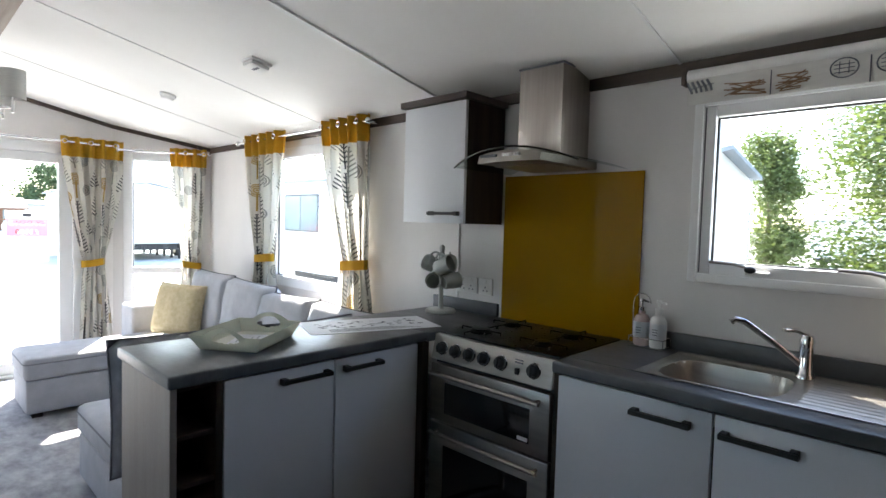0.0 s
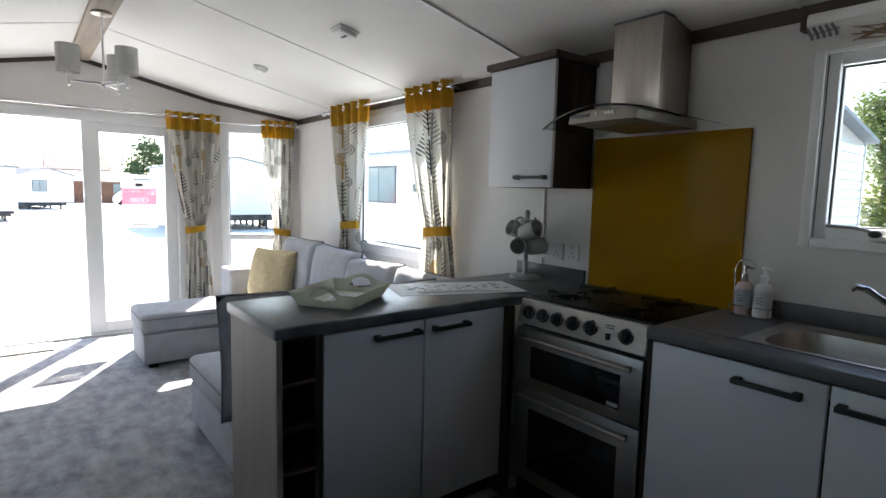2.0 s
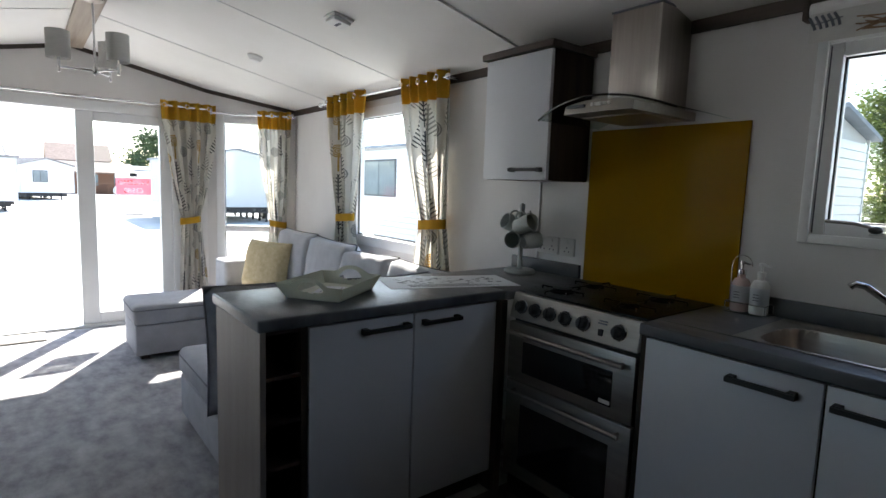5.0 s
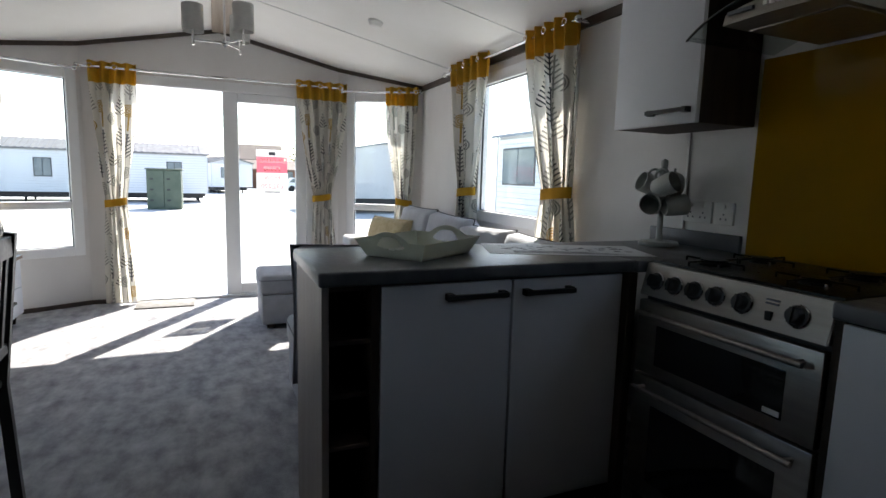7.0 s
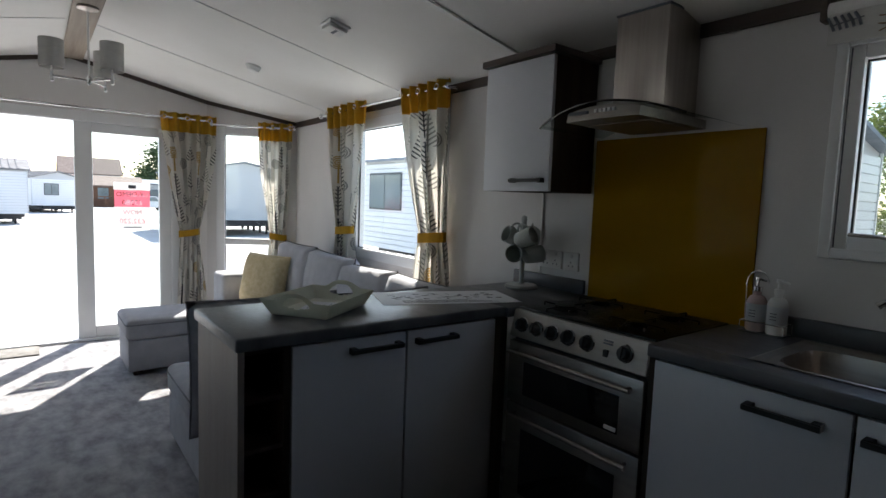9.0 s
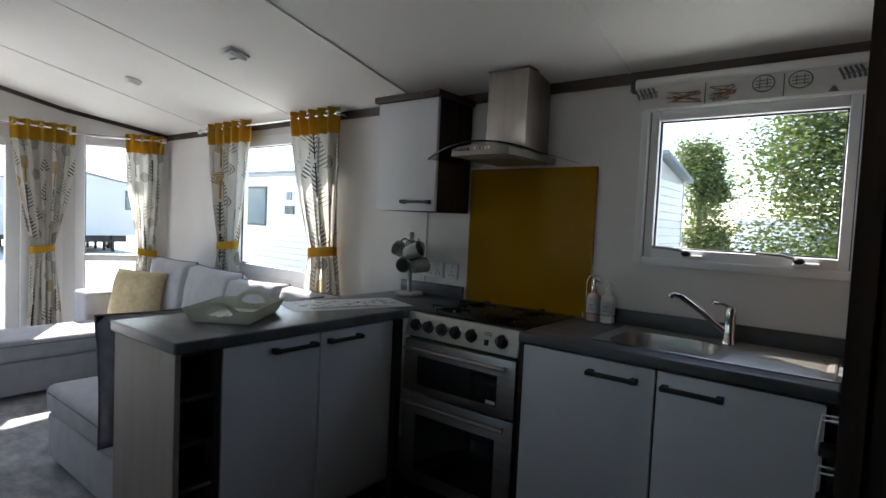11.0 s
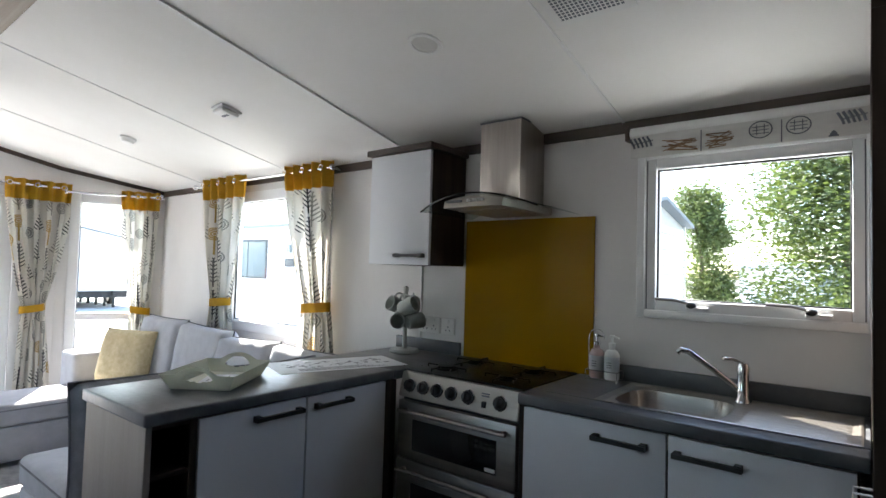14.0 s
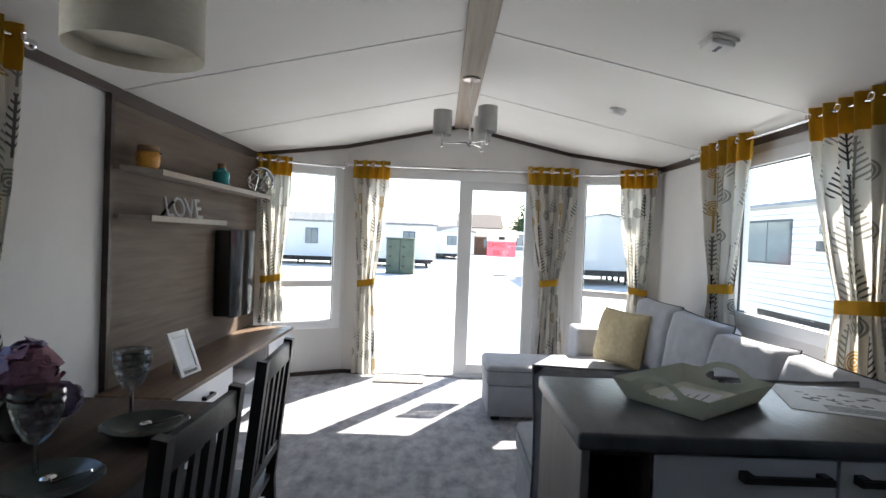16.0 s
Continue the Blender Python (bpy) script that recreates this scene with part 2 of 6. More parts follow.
M_OUTGLASS = varied("dark_window_pane", (0.12, 0.15, 0.16), (0.20, 0.24, 0.25), (1, 1, 1), (0.08, 0.15))
M_OUTFRAME = base_mat("dark_window_frame", (0.05, 0.055, 0.06), 0.5)
M_GREEN = varied("green_metal_store", (0.05, 0.075, 0.05), (0.075, 0.10, 0.07), (2, 2, 2), (0.5, 0.65), 0.1)
M_CHASSIS = base_mat("chassis_steel", (0.03, 0.03, 0.032), 0.7)
M_BARK = varied("bark", (0.06, 0.045, 0.03), (0.13, 0.10, 0.075), (12, 12, 3), (0.85, 0.95), 0.8, 30)
M_LEAF = varied("leaf", (0.03, 0.06, 0.014), (0.11, 0.14, 0.04), (2.2, 2.2, 2.2), (0.5, 0.65))
for lm in (M_LEAF,):
    lt_ = lm.node_tree
    tl_ = lt_.nodes.new("ShaderNodeBsdfTranslucent")
    tl_.inputs["Color"].default_value = (0.13, 0.17, 0.035, 1)
    mx_ = lt_.nodes.new("ShaderNodeMixShader")
    mx_.inputs[0].default_value = 0.3
    lt_.links.new(lt_.nodes["Principled BSDF"].outputs[0], mx_.inputs[1])
    lt_.links.new(tl_.outputs[0], mx_.inputs[2])
    lt_.links.new(mx_.outputs[0], lt_.nodes["Material Output"].inputs["Surface"])
M_LEAFD = varied("dark_leaf", (0.025, 0.05, 0.015), (0.06, 0.10, 0.03), (2.2, 2.2, 2.2), (0.5, 0.65))
M_TIMBER = varied("brown_timber", (0.10, 0.045, 0.025), (0.19, 0.09, 0.05), (3, 3, 14), (0.7, 0.85), 0.3)
M_CAR = varied("white_car_paint", (0.70, 0.71, 0.72), (0.75, 0.76, 0.77), (3, 3, 3), (0.15, 0.25))
M_TYRE = base_mat("rubber", (0.02, 0.02, 0.02), 0.85)
M_SLATEROOF = varied("blue_grey_felt", (0.16, 0.19, 0.23), (0.24, 0.27, 0.31), (3, 3, 3), (0.6, 0.8))


# ---- building helpers ----
def box(bm, x0, x1, y0, y1, z0, z1, m=None):
    vs = [bm.verts.new((x, y, z)) for x in (x0, x1) for y in (y0, y1) for z in (z0, z1)]
    for f in ((0, 1, 3, 2), (4, 6, 7, 5), (0, 4, 5, 1), (2, 3, 7, 6), (0, 2, 6, 4), (1, 5, 7, 3)):
        bm.faces.new([vs[i] for i in f])
    if m is not None:
        bmesh.ops.transform(bm, matrix=m, verts=vs)
    return vs


def rbox(x0, x1, y0, y1, z0, z1, r=0.004, seg=2, m=None):
    bm = bmesh.new()
    box(bm, min(x0, x1), max(x0, x1), min(y0, y1), max(y0, y1), min(z0, z1), max(z0, z1))
    bmesh.ops.bevel(bm, geom=bm.edges[:], offset=r, segments=seg, profile=0.5, affect="EDGES")
    if m is not None:
        bmesh.ops.transform(bm, matrix=m, verts=bm.verts[:])
    return bm


def tube(bm, a, b, r0, r1=None, seg=14, caps=True):
    a, b = Vector(a), Vector(b)
    r1 = r0 if r1 is None else r1
    q = (b - a).to_track_quat("Z", "Y")
    rings = []
    for p, r in ((a, r0), (b, r1)):
        rings.append([bm.verts.new(p + q @ Vector((r * math.cos(2 * math.pi * i / seg), r * math.sin(2 * math.pi * i / seg), 0))) for i in range(seg)])
    for i in range(seg):
        bm.faces.new((rings[0][i], rings[0][(i + 1) % seg], rings[1][(i + 1) % seg], rings[1][i]))
    if caps:
        bm.faces.new(rings[0][::-1])
        bm.faces.new(rings[1])


def pipe(bm, pts, r, seg=10):
    """One unbroken round bar swept along a line of points."""
    ps = [Vector(p) for p in pts]
    n = len(ps)
    shut = (ps[0] - ps[-1]).length < 1e-6
    dirs = []
    for i in range(n):
        a = ps[-2] if shut and i == 0 else ps[max(i - 1, 0)]
        b = ps[1] if shut and i == n - 1 else ps[min(i + 1, n - 1)]
        dirs.append((b - a).normalized())
    side = dirs[0].orthogonal().normalized()
    rings = []
    for i, (p, d) in enumerate(zip(ps, dirs)):
        if i:
            side = dirs[i - 1].rotation_difference(d) @ side
        up = d.cross(side)
        rings.append([bm.verts.new(p + (side * math.cos(2 * math.pi * k / seg) + up * math.sin(2 * math.pi * k / seg)) * r) for k in range(seg)])
    for a, b in zip(rings, rings[1:]):
        for k in range(seg):
            bm.faces.new((a[k], a[(k + 1) % seg], b[(k + 1) % seg], b[k]))
    bm.faces.new(rings[0][::-1])
    bm.faces.new(rings[-1])


def lathe(bm, prof, x=0, y=0, z=0, seg=28, m=None):
    rings = []
    for r, h in prof:
        rings.append([bm.verts.new((x + max(r, 1e-4) * math.cos(2 * math.pi * i / seg), y + max(r, 1e-4) * math.sin(2 * math.pi * i / seg), z + h)) for i in range(seg)])
    for a, b in zip(rings, rings[1:]):
        for i in range(seg):
            bm.faces.new((a[i], a[(i + 1) % seg], b[(i + 1) % seg], b[i]))
    if m is not None:
        bmesh.ops.transform(bm, matrix=m, verts=[v for ring in rings for v in ring])


def prism(bm, outline, axis, lo, hi):
    """Extrude a 2D outline along axis x, y or z."""
    def at(p, h):
        return {"x": (h, p[0], p[1]), "y": (p[0], h, p[1]), "z": (p[0], p[1], h)}[axis]
    a = [bm.verts.new(at(p, lo)) for p in outline]
    b = [bm.verts.new(at(p, hi)) for p in outline]
    n = len(outline)
    for i in range(n):
        bm.faces.new((a[i], a[(i + 1) % n], b[(i + 1) % n], b[i]))
    bm.faces.new(a[::-1])
    bm.faces.new(b)


def cushion(w, d, h, puff=0.35, n=12, m=None):
    """A stuffed cushion, w by d by h, thickest in the middle, with pinched edges."""
    bm = bmesh.new()
    bmesh.ops.create_grid(bm, x_segments=n, y_segments=n, size=1)
    top = bm.verts[:]
    geo = bmesh.ops.duplicate(bm, geom=bm.faces[:] + bm.edges[:] + bm.verts[:])
    low = [v for v in geo["geom"] if isinstance(v, bmesh.types.BMVert)]
    for vs, s in ((top, 1), (low, -1)):
        for v in vs:
            x, y = v.co.x, v.co.y
            e = max(0.0, (1 - x ** 4) * (1 - y ** 4)) ** puff
            k = 1 - 0.035 * (1 - abs(x) ** 2) * abs(y) ** 6 - 0.035 * (1 - abs(y) ** 2) * abs(x) ** 6
            wr = 0.012 * noise.noise((x * 2.3 + w, y * 2.3 + d, s * 3.0))
            v.co = Vector((x * w / 2 * k, y * d / 2 * k, s * (h / 2) * e + wr * e))
    bmesh.ops.remove_doubles(bm, verts=bm.verts[:], dist=0.0015)
    bmesh.ops.recalc_face_normals(bm, faces=bm.faces[:])
    if m is not None:
        bmesh.ops.transform(bm, matrix=m, verts=bm.verts[:])
    return bm


def mesh_ob(name, bm, material, smooth=None):
    bmesh.ops.recalc_face_normals(bm, faces=bm.faces[:])
    me = bpy.data.meshes.new(name)
    bm.to_mesh(me)
    bm.free()
    me.materials.append(material)
    if smooth:
        me.shade_smooth()
        me.set_sharp_from_angle(angle=radians(smooth))
    return new(name, me)


def thing(name, label, category, base=(0, 0, 0), group="", kind=""):
    ob = new(name)
    ob.location = base
    ob.empty_display_size = 0.1
    return tagged(ob, label, category, group, kind)


def part(name, bm, material, parent, label="", smooth=40):
    """Vertices are given in the place's own metres; the part hangs under its thing."""
    ob = mesh_ob(name, bm, material, smooth)
    ob.parent = parent
    off = Vector((0, 0, 0))
    p = parent
    while p is not None:
        off += p.location
        p = p.parent
    ob.location = -off
    if label:
        ob["label"] = label
    return ob


def solo(name, bm, material, label, category, group="", kind="", smooth=40):
    return tagged(mesh_ob(name, bm, material, smooth), label, category, group, kind)


def setting(name, bm, material, label, category, smooth=None):
    return tagged(mesh_ob(name, bm, material, smooth), label, category, "", "structure")


def lettering(name, text, size, depth, material, parent, m, align="CENTER"):
    cu = bpy.data.curves.new(name, "FONT")
    cu.body, cu.size, cu.extrude, cu.align_x = text, size, depth, align
    tmp = bpy.data.objects.new(name, cu)
    scene.collection.objects.link(tmp)
    me = bpy.data.meshes.new_from_object(tmp.evaluated_get(bpy.context.evaluated_depsgraph_get()))
    bpy.data.objects.remove(tmp)
    me.transform(m)
    me.materials.append(material)
    ob = new(name, me)
    if parent:
        ob.parent = parent
        ob.location = -parent.location
    return ob

# ---- the room ----
YN, YS, YR, ZE, ZR = 2.80, -0.73, 1.042, 1.983, 2.360
XC, XD, XE = -4.92, -5.29, 1.10
YL, YRR = 0.0, 2.08
TH = 0.07


def ceil_z(y):
    return ZR - abs(y - YR) * (ZR - ZE) / (YN - YR)


def slab(bm, p, q, z0, z1, out, thick=TH):
    """An upright piece of wall from p to q; z1 None: up to the ceiling."""
    p, q, o = Vector(p), Vector(q), Vector(out).normalized() * thick
    vs = []
    for a in (p, q, q + o, p + o):
        top = z1 if z1 is not None else ceil_z(min(max(a.y, YS), YN)) + 0.015
        vs.append((bm.verts.new((a.x, a.y, z0)), bm.verts.new((a.x, a.y, top))))
    for i in range(4):
        j = (i + 1) % 4
        bm.faces.new((vs[i][0], vs[j][0], vs[j][1], vs[i][1]))
    bm.faces.new([v[0] for v in vs])
    bm.faces.new([v[1] for v in vs])


def wall_run(name, p, q, holes, out, label, material=M_WALL):
    """A wall from p to q with holes (s0, s1, z0, z1) in fractions of its length."""
    bm = bmesh.new()
    p, q = Vector(p), Vector(q)
    at = lambda s: p.lerp(q, s)
    cuts = sorted({0.0, 1.0, *[h[0] for h in holes], *[h[1] for h in holes]})
    for a, b in zip(cuts, cuts[1:]):
        inside = [h for h in holes if h[0] <= a and b <= h[1]]
        mids = [a, b]
        if p.y != q.y:
            s = (YR - p.y) / (q.y - p.y)
            if a < s < b:
                mids = [a, s, b]
        for u, v in zip(mids, mids[1:]):
            if inside:
                h = inside[0]
                if h[2] > 0:
                    slab(bm, at(u), at(v), -0.02, h[2], out)
                slab(bm, at(u), at(v), h[3], None, out)
            else:
                slab(bm, at(u), at(v), -0.02, None, out)
    return setting(name, bm, material, label, "wall")


# holes: side window, kitchen window
NX0, NX1 = XC, XE
fx = lambda x: (x - NX0) / (NX1 - NX0)
SW = (-3.72, -2.55, 0.86, 1.86)
KW = (-0.525, 0.205, 1.188, 1.813)
wall_run("wall_north", (NX0, YN, 0), (NX1, YN, 0), [(fx(SW[0]), fx(SW[1]), SW[2], SW[3]), (fx(KW[0]), fx(KW[1]), KW[2], KW[3])], (0, 1, 0), "pale textured board wall with two windows")
DW = (-1.92, -1.15, 0.95, 1.86)
wall_run("wall_south", (NX0, YS, 0), (NX1, YS, 0), [(fx(DW[0]), fx(DW[1]), DW[2], DW[3])], (0, -1, 0), "pale textured board wall behind the dining table")
# unseen closing wall, added dark to keep bounce light off the kitchen fronts
wall_run("wall_east", (XE, YS, 0), (XE, YN, 0), [], (1, 0, 0), "unseen closing wall behind the kitchen, dark to cut bounce light", M_DARKWOOD)
LO, RO = Vector((XD, YL, 0)), Vector((XD, YRR, 0))
BL0, BR0 = Vector((XC, YS, 0)), Vector((XC, YN, 0))
nl = Vector((-(LO - BL0).y, (LO - BL0).x, 0)).normalized()
nl = nl if nl.x < 0 else -nl
nr = Vector((nl.x, -nl.y, 0))
BW = (0.14, 0.865, 0.45, 1.89)
BWL = (0.14, 0.93, 0.45, 1.89)
wall_run("wall_bay_left", BL0, LO, [BWL], nl, "angled white bay wall with a tall window")
wall_run("wall_bay_right", BR0, RO, [BW], nr, "angled white bay wall with a tall window")
DY0, DY1, DZ = 0.20, 1.82, 1.90
wall_run("wall_west", LO, RO, [((DY0 - YL) / (YRR - YL), (DY1 - YL) / (YRR - YL), 0.0, DZ)], (-1, 0, 0), "white end wall around the patio doors")

# floor and ceiling
bm = bmesh.new()
FLOOR_OUT = [(XC, YS), (XD, YL), (XD, YRR), (XC, YN), (XE, YN), (XE, YS)]
prism(bm, FLOOR_OUT, "z", -0.12, 0.0)
setting("floor", bm, M_CARPET, "mottled grey cut-pile carpet", "carpet")
solo("vinyl_floor", rbox(-1.44, XE - 0.01, 1.235, YN - 0.005, 0.0005, 0.006, 0.002, 1), M_LINO, "dark wood-effect vinyl flooring in the kitchen", "flooring", kind="structure")
bm = bmesh.new()
for ya, yb in ((YS - 0.08, YR), (YR, YN + 0.08)):
    za, zb = ceil_z(ya), ceil_z(yb)
    prism(bm, [(ya, za), (yb, zb), (yb, zb + 0.08), (ya, za + 0.08)], "x", -5.45, XE + 0.08)
setting("ceiling", bm, M_CEIL, "white vaulted ceiling boards", "ceiling")
# cover strips across the ceiling
for x in (-4.12, -2.97, -1.83, -0.62, 0.55):
    bm = bmesh.new()
    for ya, yb in ((YS, YR - 0.07), (YR + 0.07, YN)):
        za, zb = ceil_z(ya), ceil_z(yb)
        w_ = 0.013 if x == -1.83 else 0.006
        prism(bm, [(ya, za - 0.7 * w_), (yb, zb - 0.7 * w_), (yb, zb + 0.004), (ya, za + 0.004)], "x", x - w_, x + w_)
    setting("trim", bm, M_PLASTIC, "white ceiling joint strip", "trim")
beam = solo("ridge_beam", rbox(-5.26, XE - 0.01, YR - 0.056, YR + 0.088, 2.325, 2.40, 0.004, 1), M_BEAM, "grey-brown timber beam along the ceiling ridge", "beam", kind="structure")
# dark coving along the walls
bm = bmesh.new()
box(bm, XC, XE, YN - 0.016, YN - 0.001, ZE - 0.045, ZE + 0.004)
setting("trim_north", bm, M_TRIM, "dark wood coving strip", "trim")
bm = bmesh.new()
box(bm, XC, XE, YS + 0.001, YS + 0.016, ZE - 0.045, ZE + 0.004)
setting("trim_south", bm, M_TRIM, "dark wood coving strip", "trim")
for nm, pts, out in (("trim_west_left", [BL0, LO, Vector((XD, YR, 0))], None), ("trim_west_right", [BR0, RO, Vector((XD, YR, 0))], None)):
    bm = bmesh.new()
    for a, b in zip(pts, pts[1:]):
        d = (b - a).normalized()
        n = Vector((-d.y, d.x, 0))
        n = n if n.x > 0 else -n
        vs = []
        for p in (a, b):
            for o in (0.001, 0.018):
                for dz in (-0.032, 0.003):
                    vs.append(bm.verts.new((p.x + n.x * o, p.y + n.y * o, ceil_z(p.y) + dz)))
        for f in ((0, 1, 3, 2), (4, 6, 7, 5), (0, 4, 5, 1), (2, 3, 7, 6), (0, 2, 6, 4), (1, 5, 7, 3)):
            bm.faces.new([vs[i] for i in f])
    setting(nm, bm, M_TRIM, "dark wood gable coving strip", "trim")


def skirting(name, a, b, n):
    a, b, n = Vector(a), Vector(b), Vector(n).normalized()
    bm = bmesh.new()
    slab(bm, a + n * 0.001, b + n * 0.001, 0.0, 0.035, n, 0.012)
    setting(name, bm, M_TRIM, "low dark skirting strip", "skirting")


skirting("baseboard_left", BL0, LO, -nl)
skirting("baseboard_right", BR0, RO, -nr)
skirting("baseboard_west", LO, (XD, DY0 - 0.03, 0), (1, 0, 0))


# ---- windows ----
def framed_window(name, p, q, z0, z1, out, label, bars=(), deep=0.06, fw=0.05, proud=0.015, opener=False):
    """A white window in the hole between p and q; bars are heights of cross rails."""
    p, q, o = Vector(p), Vector(q), Vector(out).normalized()
    d = (q - p).normalized()
    L = (q - p).length
    w = thing(name, label, "window", (p.x, p.y, z0), kind="structure")
    m = Matrix(((d.x, o.x, 0, p.x), (d.y, o.y, 0, p.y), (0, 0, 1, 0), (0, 0, 0, 1)))

    def bit(nm, s0, s1, a, b, o0=-proud, o1=deep, mat=M_PVC):
        return part(nm, rbox(s0, s1, o0, o1, a, b, 0.006, 2, m), mat, w)
    bit("frame_side", -0.025, fw, z0 - 0.025, z1 + 0.025)
    bit("frame_side", L - fw, L + 0.025, z0 - 0.025, z1 + 0.025)
    bit("frame_top", fw, L - fw, z1 - fw, z1 + 0.025)
    bit("frame_bottom", fw, L - fw, z0 - 0.025, z0 + fw)
    edges = [z0 + fw, *bars, z1 - fw]
    for b in bars:
        bit("cross_rail", fw, L - fw, b - 0.03, b + 0.03, -0.004)
    for a, b in zip(edges, edges[1:]):
        for q0, q1, r0, r1 in ((fw, fw + 0.006, a, b), (L - fw - 0.006, L - fw, a, b), (fw + 0.006, L - fw - 0.006, a, a + 0.006), (fw + 0.006, L - fw - 0.006, b - 0.006, b)):
            part("gasket", rbox(q0, q1, 0.006, 0.019, r0, r1, 0.001, 1, m), M_BLACK, w)
        pane = part("pane", rbox(fw, L - fw, 0.02, 0.026, a, b, 0.001, 1, m), M_GLASS, w)
        pane.visible_shadow = False
    return w, bit, L, m


w1, _, _, _ = framed_window("window_1", (SW[0], YN, 0), (SW[1], YN, 0), SW[2], SW[3], (0, 1, 0), "wide white framed side window above the sofa")
w2, bit, L2, m2 = framed_window("window_2", (KW[0], YN, 0), (KW[1], YN, 0), KW[2], KW[3], (0, 1, 0), "white framed kitchen window with two chrome latches", fw=0.045)
for s in (0.15, 0.535):
    bm = bmesh.new()
    pipe(bm, [m2 @ Vector(v) for v in ((s - 0.10, -0.026, KW[2] + 0.050), (s - 0.02, -0.034, KW[2] + 0.048), (s + 0.02, -0.038, KW[2] + 0.040), (s + 0.035, -0.038, KW[2] + 0.030))], 0.006, 10)
    lt = part("latch", bm, M_STEELH, w2, "steel window stay")
    part("catch", rbox(s + 0.02, s + 0.10, -0.044, -0.014, KW[2] + 0.012, KW[2] + 0.026, 0.006, 3, m2), M_PLASTIC, lt)
    bm = bmesh.new()
    bmesh.ops.create_uvsphere(bm, u_segments=14, v_segments=8, radius=0.012, matrix=m2 @ Matrix.Translation((s + 0.038, -0.040, KW[2] + 0.030)) @ Matrix.Diagonal((1.6, 1, 1, 1)))
    part("latch_button", bm, M_BLACK, lt)
# raised casing round the frame, standing proud of the opening sash
for s0, s1, h0, h1 in ((-0.028, 0.004, KW[2] - 0.028, KW[3] + 0.028), (L2 - 0.004, L2 + 0.028, KW[2] - 0.028, KW[3] + 0.028), (0.004, L2 - 0.004, KW[3] - 0.004, KW[3] + 0.028), (0.004, L2 - 0.004, KW[2] - 0.028, KW[2] + 0.004)):
    part("casing", rbox(s0, s1, -0.030, -0.0155, h0, h1, 0.005, 2, m2), M_PVC, w2)
for s0, s1, h0, h1 in ((0.008, 0.012, KW[2] + 0.008, KW[3] - 0.008), (L2 - 0.012, L2 - 0.008, KW[2] + 0.008, KW[3] - 0.008)):
    part("sash_gap", rbox(s0, s1, -0.0165, -0.010, h0, h1, 0.0005, 1, m2), M_INK, w2)
framed_window("window_3", BL0.lerp(LO, BWL[0]), BL0.lerp(LO, BWL[1]), BW[2], BW[3], nl, "tall white bay window with a low cross rail", (0.84,))
framed_window("window_4", BR0.lerp(RO, BW[0]), BR0.lerp(RO, BW[1]), BW[2], BW[3], nr, "tall white bay window with a low cross rail", (0.84,))
framed_window("window_5", (DW[0], YS, 0), (DW[1], YS, 0), DW[2], DW[3], (0, -1, 0), "white framed window beside the dining table")

# patio doors: the left half slid open, one white framed leaf standing right
door = thing("door_1", "white sliding patio door, one half open", "patio door", (XD, DY0, 0), kind="structure")
part("jamb", rbox(XD - 0.09, XD + 0.02, DY0 - 0.03, DY0 + 0.045, 0.0, DZ, 0.005), M_PVC, door)
part("jamb", rbox(XD - 0.09, XD + 0.02, DY1 - 0.045, DY1 + 0.03, 0.0, DZ, 0.005), M_PVC, door)
part("head", rbox(XD - 0.09, XD + 0.022, DY0 - 0.03, DY1 + 0.03, DZ - 0.06, DZ + 0.02, 0.005), M_PVC, door)
part("threshold", rbox(XD - 0.09, XD + 0.03, DY0 + 0.045, DY1 - 0.045, 0.0, 0.022, 0.004), M_PVC, door)
leaf = part("leaf_stile", rbox(XD - 0.06, XD - 0.005, 1.056, 1.182, 0.022, DZ - 0.06, 0.006), M_PVC, door)
part("leaf_stile", rbox(XD - 0.06, XD - 0.005, 1.68, DY1 - 0.045, 0.022, DZ - 0.06, 0.006), M_PVC, door)
part("leaf_rail", rbox(XD - 0.06, XD - 0.006, 1.182, 1.68, 0.022, 0.12, 0.006), M_PVC, door)
part("leaf_rail", rbox(XD - 0.06, XD - 0.006, 1.182, 1.68, DZ - 0.14, DZ - 0.06, 0.006), M_PVC, door)
pane = part("leaf_pane", rbox(XD - 0.036, XD - 0.03, 1.182, 1.68, 0.12, DZ - 0.14, 0.001, 1), M_GLASS, door)
pane.visible_shadow = False

# price notice on the door glass, read from outside
sign = thing("price_notice", "white and red price notice stuck on the door glass", "sign", (XD - 0.034, 1.47, 0.95))
SX = XD - 0.026
for za, zb in ((0.94, 1.144), (1.291, 1.355)):
    part("sheet", rbox(SX - 0.0015, SX, 1.33, 1.61, za, zb, 0.0005, 1), M_FILM, sign)
back = Matrix.Translation((SX + 0.0035, 1.47, 0)) @ Matrix(((0, 0, 1, 0), (-1, 0, 0, 0), (0, 1, 0, 0), (0, 0, 0, 1)))


